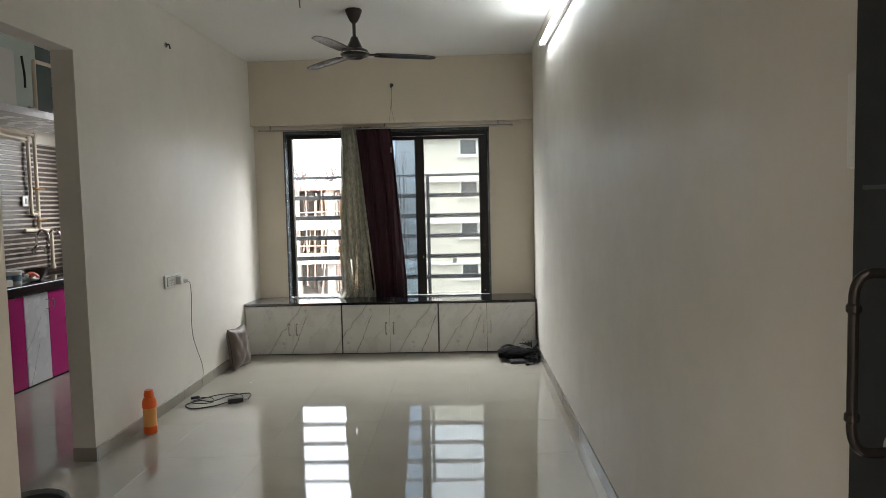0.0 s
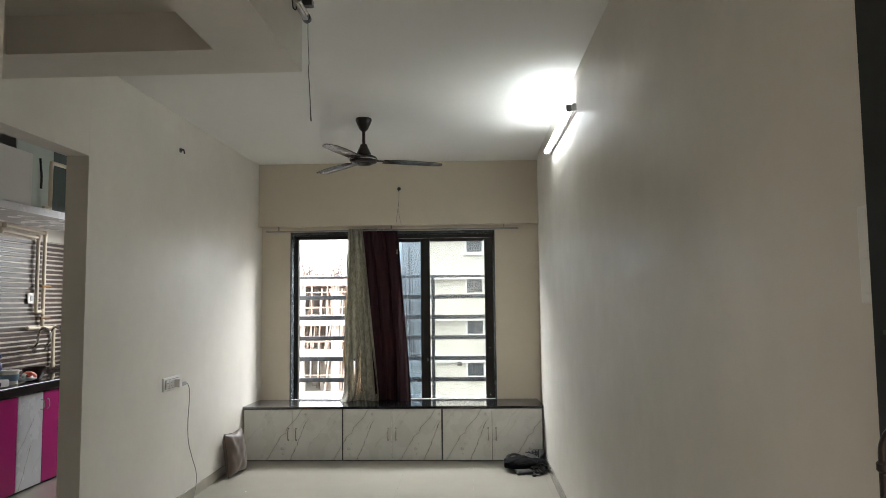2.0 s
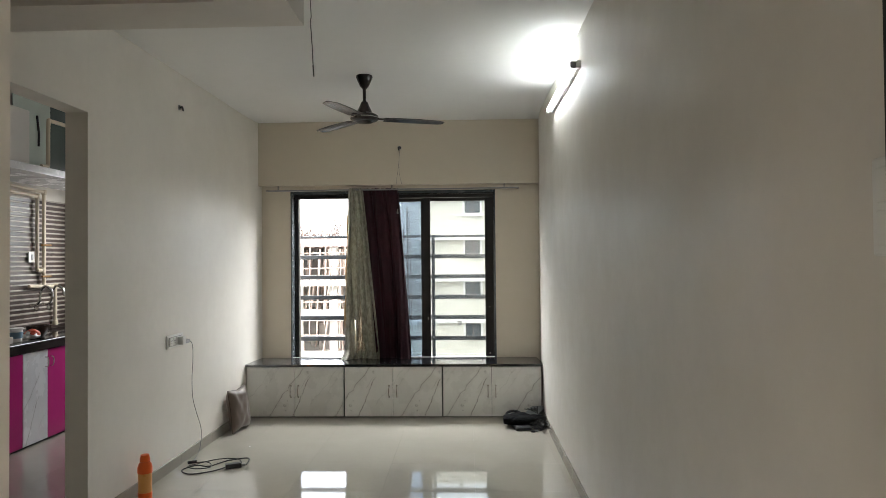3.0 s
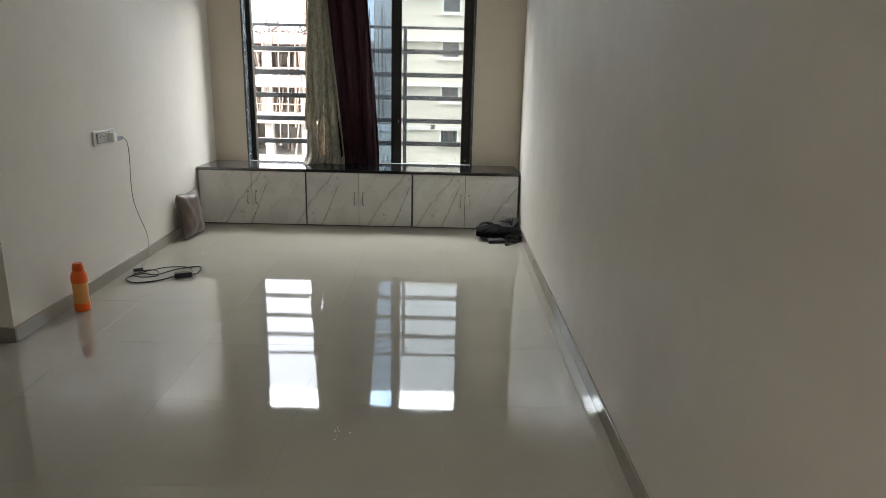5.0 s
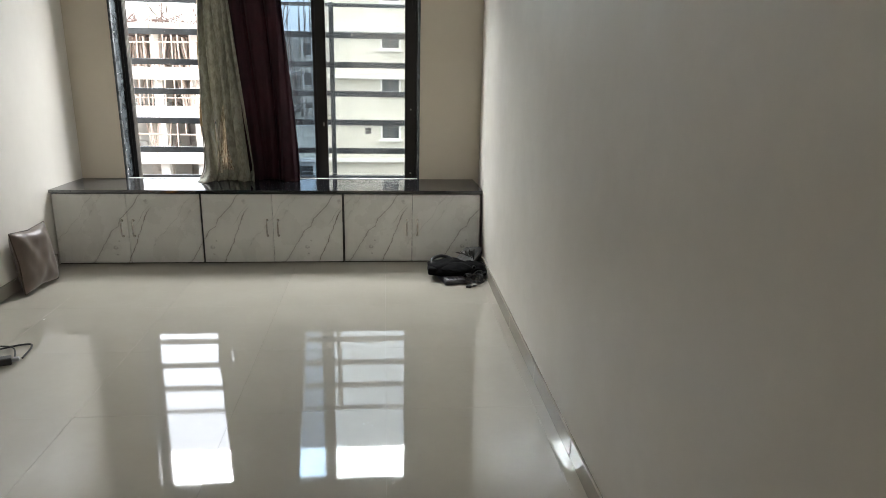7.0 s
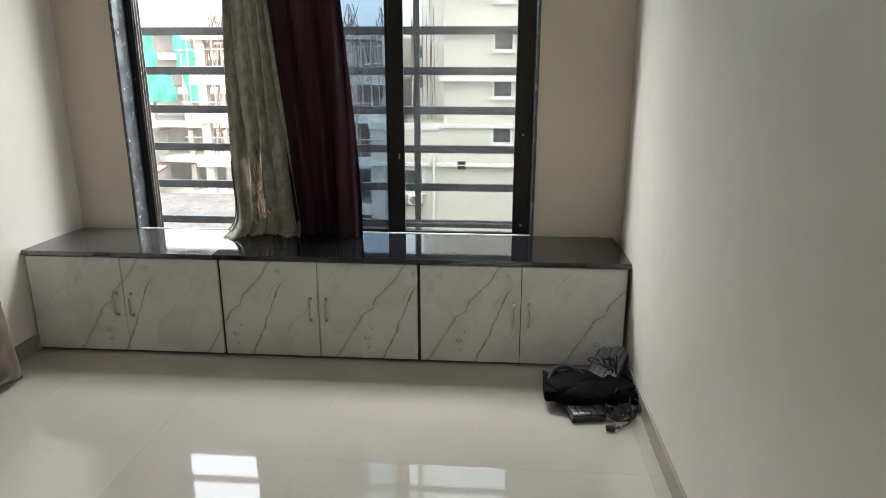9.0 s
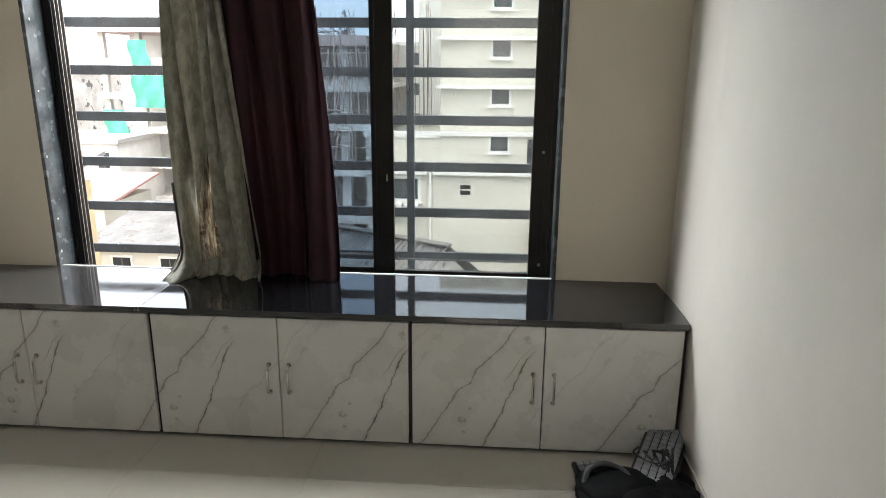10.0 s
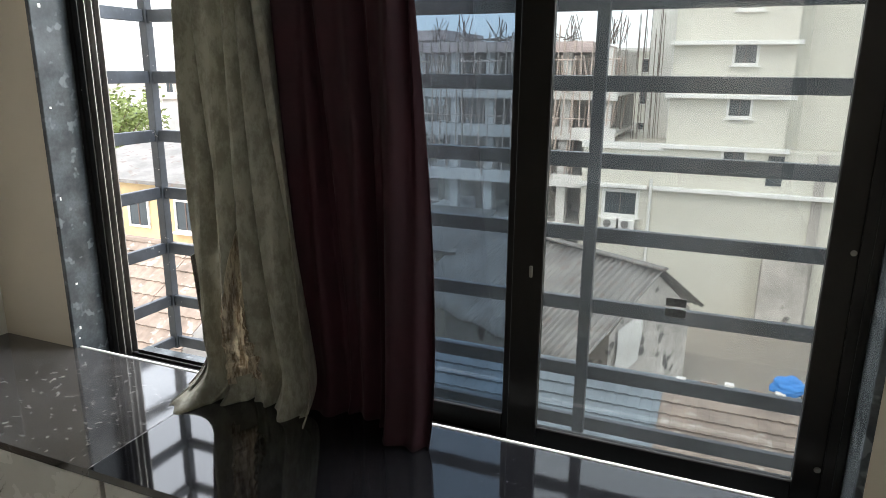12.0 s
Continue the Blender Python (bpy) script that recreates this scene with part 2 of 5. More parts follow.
# formwork, poles, net and red roof are paled in colour to imitate haze
FORMWORK = mat("red_formwork", (0.56, 0.44, 0.41), 0.8, var=0.3, big=1.2, fine=6)
BAMBOO = mat("scaffold_pole", (0.50, 0.40, 0.34), 0.8, var=0.3, big=1.5)
REBAR = mat("rusty_rebar", (0.12, 0.085, 0.07), 0.8, var=0.3, big=1.5)
NET = mat("green_net", (0.10, 0.38, 0.28), 0.9, var=0.3, big=1.0)
SHEET = mat("weathered_steel_sheet", (0.21, 0.20, 0.185), 0.6, metal=0.25, var=0.4, big=0.7, fine=5, spots=((0.15, 0.12, 0.10), 2.4, 0.60))
BLUESHEET = mat("blue_roof_tile", (0.15, 0.18, 0.20), 0.6, var=0.35, big=0.8, fine=5)
CLAYTILE = mat("clay_roof_tile", (0.25, 0.195, 0.155), 0.85, var=0.4, big=1.4, fine=7, spots=((0.32, 0.28, 0.24), 3.2, 0.60))
REDROOF = mat("red_roof_sheet", (0.50, 0.27, 0.24), 0.6, var=0.25, big=0.6, fine=4)
OCHRE = mat("ochre_render", (0.55, 0.40, 0.22), 0.9, var=0.25, big=0.4, fine=3)
SHABBY = mat("stained_render", (0.50, 0.46, 0.41), 0.9, var=0.4, big=0.5, fine=3, spots=((0.12, 0.11, 0.10), 0.9, 0.60))
GROUND = mat("dusty_ground", (0.26, 0.23, 0.19), 0.95, var=0.3, big=0.08, fine=1.0)
LEAF = mat("leaf", (0.17, 0.22, 0.06), 0.6, var=0.4, big=0.9, fine=6)
BARK = mat("bark", (0.12, 0.085, 0.06), 0.9, var=0.3, big=3)
TEAL = mat("teal_plastic", (0.02, 0.36, 0.36), 0.35, var=0.08, bump=0)
WOOD = mat("dark_wood", (0.045, 0.028, 0.018), 0.5, var=0.3, big=8, fine=40)
PIPE = mat("cream_pipe", (0.58, 0.50, 0.38), 0.4, var=0.1, bump=0)
STONE_A = mat("brown_stone_strip", (0.085, 0.06, 0.05), 0.35, var=0.4, big=7, fine=30, bump=0.2)
STONE_B = mat("cream_stone_strip", (0.50, 0.45, 0.39), 0.35, var=0.3, big=7, fine=30, bump=0.2)
REDPL = mat("red_packet", (0.62, 0.10, 0.05), 0.4, var=0.2, bump=0.1)
BLUEPL = mat("blue_plastic", (0.03, 0.05, 0.16), 0.3, var=0.2, bump=0)
STICKER = mat("faded_sticker", (0.20, 0.21, 0.21), 0.6, var=0.4, big=90, bump=0)

# ---- building helpers ----
ORG = {}


def thing(name, label, category, at=(0, 0, 0), group="", kind=""):
    """An Empty at a thing's base; its parts are given in world metres."""
    ob = tagged(new(name), label, category, group, kind)
    ob.empty_display_size = 0.1
    ob.location = at
    ORG[ob] = Vector(at)
    return ob


def mesh_of(name, bm, material, smooth=False):
    bmesh.ops.recalc_face_normals(bm, faces=bm.faces)
    me = bpy.data.meshes.new(name)
    bm.to_mesh(me)
    bm.free()
    me.materials.append(material)
    if smooth:
        me.shade_smooth()
        me.set_sharp_from_angle(angle=radians(38))
    return me


def part(name, bm, material, parent, label="", smooth=False):
    bmesh.ops.translate(bm, vec=-ORG[parent], verts=bm.verts)
    ob = new(name, mesh_of(name, bm, material, smooth))
    ob.parent = parent
    ORG[ob] = ORG[parent]
    return tagged(ob, label) if label else ob


def structure(name, bm, material, label, category, smooth=False):
    ob = tagged(new(name, mesh_of(name, bm, material, smooth)), label, category, "", "structure")
    ORG[ob] = Vector((0, 0, 0))
    return ob


def single(name, bm, material, label, category, at=(0, 0, 0), group="", kind="", smooth=False):
    bmesh.ops.translate(bm, vec=-Vector(at), verts=bm.verts)
    ob = tagged(new(name, mesh_of(name, bm, material, smooth)), label, category, group, kind)
    ob.location = at
    ORG[ob] = Vector(at)
    return ob


def box(a, b, bevel=0.0, bm=None, seg=1):
    bm = bm or bmesh.new()
    vs = bmesh.ops.create_cube(bm, size=1)["verts"]
    for v in vs:
        v.co = Vector([(p + q) / 2 + c * (q - p) for p, q, c in zip(a, b, v.co)])
    if bevel:
        es = list({e for v in vs for e in v.link_edges})
        bmesh.ops.bevel(bm, geom=es, offset=bevel, segments=seg, profile=0.5, affect="EDGES")
    return bm


def prism(corners, z0, z1, bevel=0.0):
    """An upright slab over a ground plan given anticlockwise."""
    bm = bmesh.new()
    lo = [bm.verts.new((x, y, z0)) for x, y in corners]
    hi = [bm.verts.new((x, y, z1)) for x, y in corners]
    bm.faces.new(lo[::-1])
    bm.faces.new(hi)
    n = len(corners)
    for i in range(n):
        bm.faces.new((lo[i], lo[(i + 1) % n], hi[(i + 1) % n], hi[i]))
    if bevel:
        bmesh.ops.bevel(bm, geom=list(bm.edges), offset=bevel, segments=1, profile=0.5, affect="EDGES")
    return bm


def rod(p, q, r, bm=None, seg=12, r2=None):
    bm = bm or bmesh.new()
    p, q = Vector(p), Vector(q)
    d = q - p
    m = Matrix.Translation((p + q) / 2) @ d.to_track_quat("Z", "Y").to_matrix().to_4x4()
    bmesh.ops.create_cone(bm, cap_ends=True, segments=seg, radius1=r, radius2=r if r2 is None else r2, depth=d.length, matrix=m)
    return bm


def lathe(profile, at, bm=None, seg=28):
    """Turns (radius, height) pairs about the upright axis through at."""
    bm = bm or bmesh.new()
    rings = []
    for r, z in profile:
        if r < 1e-5:
            rings.append([bm.verts.new((at[0], at[1], at[2] + z))])
        else:
            rings.append([bm.verts.new((at[0] + r * math.cos(2 * math.pi * i / seg), at[1] + r * math.sin(2 * math.pi * i / seg), at[2] + z)) for i in range(seg)])
    for a, b in zip(rings, rings[1:]):
        for i in range(seg):
            j = (i + 1) % seg
            quad = [a[i % len(a)], a[j % len(a)], b[j % len(b)], b[i % len(b)]]
            quad = list(dict.fromkeys(quad))
            if len(quad) > 2:
                bm.faces.new(quad)
    return bm


def smooth_line(pts, n=6):
    """A Catmull-Rom line through points."""
    pts = [Vector(p) for p in pts]
    out = []
    for i in range(len(pts) - 1):
        p0, p1, p2, p3 = pts[max(0, i - 1)], pts[i], pts[i + 1], pts[min(len(pts) - 1, i + 2)]
        for k in range(n):
            s = k / n
            out.append(0.5 * (2 * p1 + (p2 - p0) * s + (2 * p0 - 5 * p1 + 4 * p2 - p3) * s * s + (3 * p1 - p0 - 3 * p2 + p3) * s ** 3))
    return out + [pts[-1]]


def tube(pts, r, bm=None, seg=8, n=6):
    """A round tube along a smooth line."""
    bm = bm or bmesh.new()
    line = smooth_line(pts, n) if n > 1 else [Vector(p) for p in pts]
    rings, side = [], None
    for i, p in enumerate(line):
        d = (line[min(i + 1, len(line) - 1)] - line[max(i - 1, 0)]).normalized()
        if side is None:
            side = d.orthogonal().normalized()
        side = (side - d * side.dot(d)).normalized()
        up = d.cross(side)
        rings.append([bm.verts.new(p + r * (math.cos(2 * math.pi * k / seg) * side + math.sin(2 * math.pi * k / seg) * up)) for k in range(seg)])
    for a, b in zip(rings, rings[1:]):
        for k in range(seg):
            bm.faces.new((a[k], a[(k + 1) % seg], b[(k + 1) % seg], b[k]))
    bm.faces.new(rings[0][::-1])
    bm.faces.new(rings[-1])
    return bm


def sheet_grid(f, nu, nv, bm=None, gap=None):
    bm = bm or bmesh.new()
    vs = [[bm.verts.new(f(i / nu, j / nv)) for i in range(nu + 1)] for j in range(nv + 1)]
    for j in range(nv):
        for i in range(nu):
            if gap and gap((i + 0.5) / nu, (j + 0.5) / nv):
                continue
            bm.faces.new((vs[j][i], vs[j][i + 1], vs[j + 1][i + 1], vs[j + 1][i]))
    return bm


def solid(ob, t, offset=0.0):
    m = ob.modifiers.new("thickness", "SOLIDIFY")
    m.thickness, m.offset = t, offset
    return ob


# ---- room shell ----
W, H = 2.82, 2.885
CAB, WALLY = 6.55, 6.99
structure("floor", box((-2.2, -1.7, -0.16), (3.0, 7.2, -0.003)), GROUT, "pale grouted screed under the floor tiles", "floor")
FLOOR = bpy.data.objects["floor"]
structure("wall_west", prism(((-0.13, 3.878), (0, 3.878), (0, 6.50), (0.006, 6.66), (0.017, 6.83), (0.031, 7.0), (0.036, 7.2), (-0.13, 7.2)), 0, H), PAINT, "cream painted wall with a socket and a charger lead", "wall")
structure("wall_west_header", box((-0.13, 2.75, 2.328), (0, 3.877, H)), PAINT, "cream painted wall over the kitchen opening", "wall")
structure("wall_west_near", box((-0.13, 0.2, 0), (0, 2.749, H)), PAINT, "cream painted wall beside the kitchen opening", "wall")
structure("wall_east", prism(((W, -1.7), (W + 0.15, -1.7), (W + 0.15, 7.2), (W + 0.034, 7.2), (W + 0.031, 7.0), (W + 0.020, 6.83), (W + 0.008, 6.66), (W, 6.50)), 0, H), PAINT, "long plain cream painted wall", "wall")
wn_bm = box((0.001, WALLY, 0), (0.325, 7.199, H))
box((2.411, WALLY, 0), (W + 0.06, 7.199, H), bm=wn_bm)
box((0.325, WALLY, 2.195), (2.411, 7.199, H), bm=wn_bm)
box((0.325, WALLY, 0), (2.411, 7.199, 0.38), bm=wn_bm)
structure("wall_north", wn_bm, BEIGE, "beige painted window wall with a deep opening", "wall")
structure("window_beam", box((0.001, 6.895, 2.245), (W + 0.03, WALLY - 0.001, H - 0.001), 0.003), BEIGE, "beige painted beam above the window", "beam")
structure("ceiling", box((-2.2, -1.7, H), (3.0, 7.2, H + 0.15)), CEIL, "matt white painted ceiling", "ceiling")
# wall end beside the entrance, entrance wall and the corridor behind it
structure("wall_stub", box((1.27, 0.2, 0), (1.41, 1.2, H)), PAINT, "cream painted wall end beside the entrance", "wall")
es_bm = box((0, 0.05, 0), (1.60, 0.2, H))
box((2.775, 0.05, 0), (W - 0.001, 0.2, H), bm=es_bm)
box((1.60, 0.05, 2.1), (2.775, 0.2, H), bm=es_bm)
structure("wall_south", es_bm, PAINT, "cream painted entrance wall with its door opening", "wall")
co_bm = box((1.2, -1.7, 0), (W - 0.001, -1.55, H))
box((1.05, -1.7, 0), (1.2, 0.05, H), bm=co_bm)
structure("wall_corridor", co_bm, PAINT, "plain painted walls of the outer corridor", "wall")
# dropped ceiling tray over the passage
tr = box((0.001, 2.775, 2.5), (1.42, 3.06, H - 0.001))
box((1.136, 0.201, 2.5), (1.42, 2.775, H - 0.001), bm=tr)
box((0.001, 0.201, 2.5), (0.285, 2.775, H - 0.001), bm=tr)
box((0.285, 0.201, 2.5), (1.136, 0.48, H - 0.001), bm=tr)
box((0.285, 0.48, 2.66), (1.136, 2.775, H - 0.001), bm=tr)
structure("false_ceiling", tr, PAINT, "cream plaster false ceiling with a recessed tray", "ceiling")
# kitchen shell
structure("kitchen_wall_west", box((-2.15, 2.4, 0), (-2.0, 7.2, H)), PAINT, "pale painted kitchen wall behind the counter", "wall")
structure("kitchen_wall_south", box((-2.0, 2.4, 0), (-0.131, 2.55, H)), PAINT, "plain painted kitchen wall", "wall")
# the opening in this unseen wall is made up to admit the fill lamp
kn = box((-2.0, 7.05, 0), (-0.131, 7.2, 1.3))
box((-2.0, 7.05, 2.4), (-0.131, 7.2, H), bm=kn)
box((-2.0, 7.05, 1.3), (-1.5, 7.2, 2.4), bm=kn)
box((-0.5, 7.05, 1.3), (-0.131, 7.2, 2.4), bm=kn)
structure("kitchen_wall_north", kn, PAINT, "painted kitchen wall, out of view, opening added for the lamp", "wall")

# ---- window, sashes, grille ----
win = thing("window_1", "three-track sliding window, dark frame, one bay slid open", "window", (1.36, WALLY, 0.505), kind="structure")
# stone lining of the opening
part("jamb_lining", box((0.3255, 6.987, 0.4105), (0.341, 7.19, 2.1945), 0.002), JAMB, win, "polished dark grey granite lining")
part("jamb_lining", box((2.395, 6.987, 0.4105), (2.4105, 7.19, 2.1945), 0.002), JAMB, win, "polished dark grey granite lining")
part("head_lining", box((0.3415, 6.987, 2.165), (2.3945, 7.19, 2.194), 0.002), JAMB, win, "polished dark grey granite lining")
part("window_sill", box((0.3415, 7.010, 0.3805), (2.3945, 7.26, 0.410), 0.002), JAMB, win, "dark granite sill")
part("sealant_line", box((0.3415, 6.9985, 0.499), (2.3945, 7.0065, 0.5085), 0.002), WHITEPL, win, "white sealant line")
for k in range(7):
    x, z = ((0.3412, 0.53), (0.3412, 0.56), (0.3412, 0.70), (0.3412, 0.96), (0.3412, 1.22), (0.3412, 1.49), (0.3412, 1.75))[k]
    part("plaster_spot", box((x, 7.000 + 0.006 * (k % 3), z), (x + 0.0015, 7.004 + 0.008 * (k % 3), z + 0.006 + 0.004 * (k % 2))), WHITEPL, win, "dried white plaster spot")


def track_frame(y0, y1):
    """Outer frame: three shallow channels with thin bright lips."""
    for x0, x1, s in ((0.3415, 0.356, 1), (2.380, 2.3945, -1)):
        part("frame_jamb", box((x0, y0, 0.411), (x1, y1, 2.164), 0.001), ALU, win)
        for k in range(4):
            y = y0 + 0.004 + k * (y1 - y0 - 0.012) / 3
            a, b = (x1, x1 + 0.022) if s > 0 else (x0 - 0.022, x0)
            part("track_lip", box((a + 0.0005, y, 0.425), (b, y + 0.003, 2.15)), ALUEDGE if k else ALU, win)
    part("frame_sill", box((0.3565, y0, 0.411), (2.3795, y1, 0.4235), 0.001), ALU, win)
    part("frame_head", box((0.3565, y0, 2.130), (2.3795, y1, 2.164), 0.001), ALU, win)
    for k in range(4):
        y = y0 + 0.004 + k * (y1 - y0 - 0.012) / 3
        part("track_rail", box((0.380, y, 0.424), (2.356, y + 0.003, 0.434)), ALU, win)


track_frame(7.100, 7.186)


def sash(x0, x1, y, pane, label):
    z0, z1, s = 0.435, 2.128, 0.072
    f = tagged(new("sash"), label)
    f.parent = win
    ORG[f] = ORG[win]
    part("stile", box((x0, y - 0.013, z0), (x0 + s, y + 0.013, z1), 0.002), ALU, f)
    part("stile", box((x1 - s, y - 0.013, z0), (x1, y + 0.013, z1), 0.002), ALU, f)
    part("bottom_rail", box((x0 + s + 0.0005, y - 0.012, z0), (x1 - s - 0.0005, y + 0.012, z0 + 0.055), 0.002), ALU, f)
    part("top_rail", box((x0 + s + 0.0005, y - 0.012, z1 - 0.034), (x1 - s - 0.0005, y + 0.012, z1), 0.002), ALU, f)
    g = part("pane", box((x0 + s, y - 0.0025, z0 + 0.055), (x1 - s, y + 0.0025, z1 - 0.034)), pane, f)
    g.visible_shadow = False
    return f


right_sash = sash(1.672, 2.3785, 7.125, GLASS, "sliding sash with clear glass")
sash(1.030, 1.720, 7.157, BLUEGLASS, "sliding sash with blue tinted glass")
part("latch", box((1.714, 7.106, 0.872), (1.722, 7.1115, 0.900), 0.002), ALUEDGE, win, "small worn aluminium latch")
for y, z in ((7.108, 1.27), (7.116, 0.80)):
    part("screw", rod((0.3565, y, z), (0.360, y, z), 0.005), ALUEDGE, win)
part("screw", rod((2.350, 7.1115, 0.53), (2.350, 7.110, 0.53), 0.007), ALUEDGE, win)
part("screw", rod((2.350, 7.1115, 1.00), (2.350, 7.110, 1.00), 0.006), ALUEDGE, win)
for dz in (0.0, -0.024):
    bm = box((2.018, 7.1217, 0.843 + dz), (2.060, 7.1222, 0.861 + dz))
    single("sticker", bm, STICKER, "faded dark paper sticker on the window pane", "sticker", (2.04, 7.122, 0.84 + dz), "stickers on the pane")

gr = thing("window_grille", "dark painted steel box grille outside the window", "grille", (1.3, 7.72, 0.2))
GX0, GX1, GY = 0.0, 2.74, 7.72
for z in (1.753, 1.527, 1.301, 1.075, 0.846, 0.614, 0.385, 0.20):
    h = 0.014 if z > 1.7 else 0.023
    part("bar", box((GX0 + 0.019, GY - 0.010, z - h), (GX1 - 0.019, GY + 0.010, z + h), 0.002), GRILLE, gr)
    for x in (GX0, GX1):
        part("return_bar", box((x - 0.010, 7.201, z - h), (x + 0.010, GY - 0.019, z + h), 0.002), GRILLE, gr)
for x in (GX0, 1.745, GX1):
    part("post", box((x - 0.018, GY - 0.018 - (0.02 if x == 1.745 else 0), 0.17), (x + 0.018, GY + 0.018 - (0.0285 if x == 1.745 else 0), 1.77), 0.002), GRILLE, gr)

# ---- curtain rod and curtains ----
cr = thing("curtain_rod", "slim grey metal curtain rod under the beam", "curtain rod", (1.37, 6.925, 2.2))
part("pole", rod((0.105, 6.925, 2.197), (2.635, 6.925, 2.203), 0.008), GREYPL, cr, smooth=True)
for x in (0.105, 2.635):
    part("finial", lathe(((0, -0.012), (0.012, -0.008), (0.014, 0), (0.012, 0.008), (0, 0.012)), (x, 6.925, 2.2)), ALUEDGE, cr, smooth=True)
for x in (0.22, 1.37, 2.5):
    part("bracket", box((x - 0.008, 6.918, 2.205), (x + 0.008, 6.932, 2.246), 0.002), ALUEDGE, cr)


def drape(x_top, x_bot, y_top, y_bot, folds, amp, phase, pool, z1=2.215, z0=0.5044, forward=0.0):
    """Hanging cloth: folds deepen downwards, the hem spreads on the worktop."""
    def f(u, v):
        e = v ** 0.75
        x = (x_top[0] + (x_top[1] - x_top[0]) * u) * (1 - e) + (x_bot[0] + (x_bot[1] - x_bot[0]) * u) * e
        a = amp * (0.62 + 0.5 * v) * (1 - 0.6 * max(0.0, (v - 0.90) / 0.10))
        wob = math.sin(2 * math.pi * (folds * u + 0.10 * math.sin(3 * v + phase)) + phase)
        wob = 1.25 * wob - 0.25 * wob ** 3
        y = y_top * (1 - v) + (y_bot[0] + (y_bot[1] - y_bot[0]) * u) * v + a * wob + 0.012 * math.sin(2 * math.pi * (folds * 2.3 * u + v) + 1.3 * phase)
        x += 0.010 * math.cos(2 * math.pi * folds * u + phase) + 0.008 * math.sin(5 * v + 9 * u)
        z = z1 + (z0 - z1) * v
        y -= forward * max(0.0, min(1.0, (u - 0.5) * 4)) * v ** 4
        if v > 0.93:
            k = (v - 0.93) / 0.07
            y -= pool * k * k * (0.6 + 0.5 * math.sin(7 * u + 1)) * (1 - 0.55 * u)
            x -= pool * 0.22 * k * k * (1 - u)
            z = z0 + (z - z0) * (1 - 0.35 * k)
        if v < 0.03:
            y += 0.006 * math.sin(30 * math.pi * u)
        return Vector((x, min(y, 6.992), max(z, z0)))
    return f


grey_f = drape((0.925, 1.072), (0.885, 1.240), 6.945, (6.950, 6.955), 4.6, 0.052, 0.6, 0.13)
gc = thing("curtain", "grey damask curtain bunched and pooling on the worktop", "curtain", (1.05, 6.93, 0.508), "curtains on the rod")


def torn(u, v):
    """Where the cloth gives way to the crushed net."""
    if not 0.67 < v < 0.945:
        return False
    k = (v - 0.66) / 0.29
    return abs(u - 0.44 - 0.03 * k) < 0.105 * (0.04 + 0.96 * k ** 0.8) or (v > 0.76 and abs(u - 0.32) < 0.026)


solid(part("panel", sheet_grid(grey_f, 110, 120, gap=torn), GREYCLOTH, gc, smooth=True), 0.002)


def lining(u, v):
    p = grey_f(0.02, min(v, 0.93))
    return Vector((p.x - 0.022 + 0.022 * u + 0.006 * math.sin(19 * v) * (1 - u), p.y + 0.020 + 0.012 * u, 2.2 + (0.80 - 2.2) * v))


solid(part("lining", sheet_grid(lining, 4, 60), LINING, gc, "tan lining along the edge", smooth=True), 0.0015)


def net(u, v):
    """A crushed shiny strip near the foot of the cloth."""
    w = 0.04 + 0.96 * v ** 0.8
    uu = 0.44 + (u - 0.5) * 0.27 * w + 0.03 * v
    vv = 0.66 + 0.29 * v
    p = grey_f(uu, vv)
    q = noise.noise(Vector((u * 9, v * 26, 0)))
    return Vector((p.x, p.y - 0.014 - 0.020 * q * w, p.z))


solid(part("crushed_net", sheet_grid(net, 14, 70), SILVER, gc, "crushed shiny net strip"), 0.0015)


def net_two(u, v):
    w = 0.03 + 0.5 * v ** 0.9
    p = grey_f(0.30 + (u - 0.5) * 0.16 * w + 0.03 * v, 0.74 + 0.22 * v)
    return Vector((p.x, p.y - 0.012 - 0.008 * noise.noise(Vector((u * 8, v * 24, 4))) * w, p.z))


solid(part("crushed_net", sheet_grid(net_two, 10, 60), SILVER, gc, "crushed shiny net strip"), 0.0015)


def fringe(u, v):
    p = grey_f(0.0 + 0.10 * u, 0.78 + 0.20 * v)
    return Vector((p.x - 0.006, p.y - 0.010, p.z))


solid(part("knit_band", sheet_grid(fringe, 10, 60), cloth_mat("knit_lace", (0.40, 0.36, 0.30), (0.10, 0.09, 0.08), 150.0, 0.7, 0.3, contrast=0.9), gc, "open knitted edge band"), 0.002)

mar_f = drape((1.030, 1.432), (1.195, 1.560), 6.962, (6.975, 6.985), 3.1, 0.022, 2.2, 0.03, forward=0.085)
mc = thing("curtain", "dark maroon satin curtain hanging to the worktop", "curtain", (1.32, 6.95, 0.508), "curtains on the rod")
solid(part("panel", sheet_grid(mar_f, 84, 80), MAROON, mc, smooth=True), 0.001)
part("tie_tassel", lathe(((0, 0.02), (0.008, 0.012), (0.006, 0), (0.010, -0.03), (0, -0.034)), (1.430, 6.905, 1.985), seg=10), ALUEDGE, mc, "small pale tassel", smooth=True)

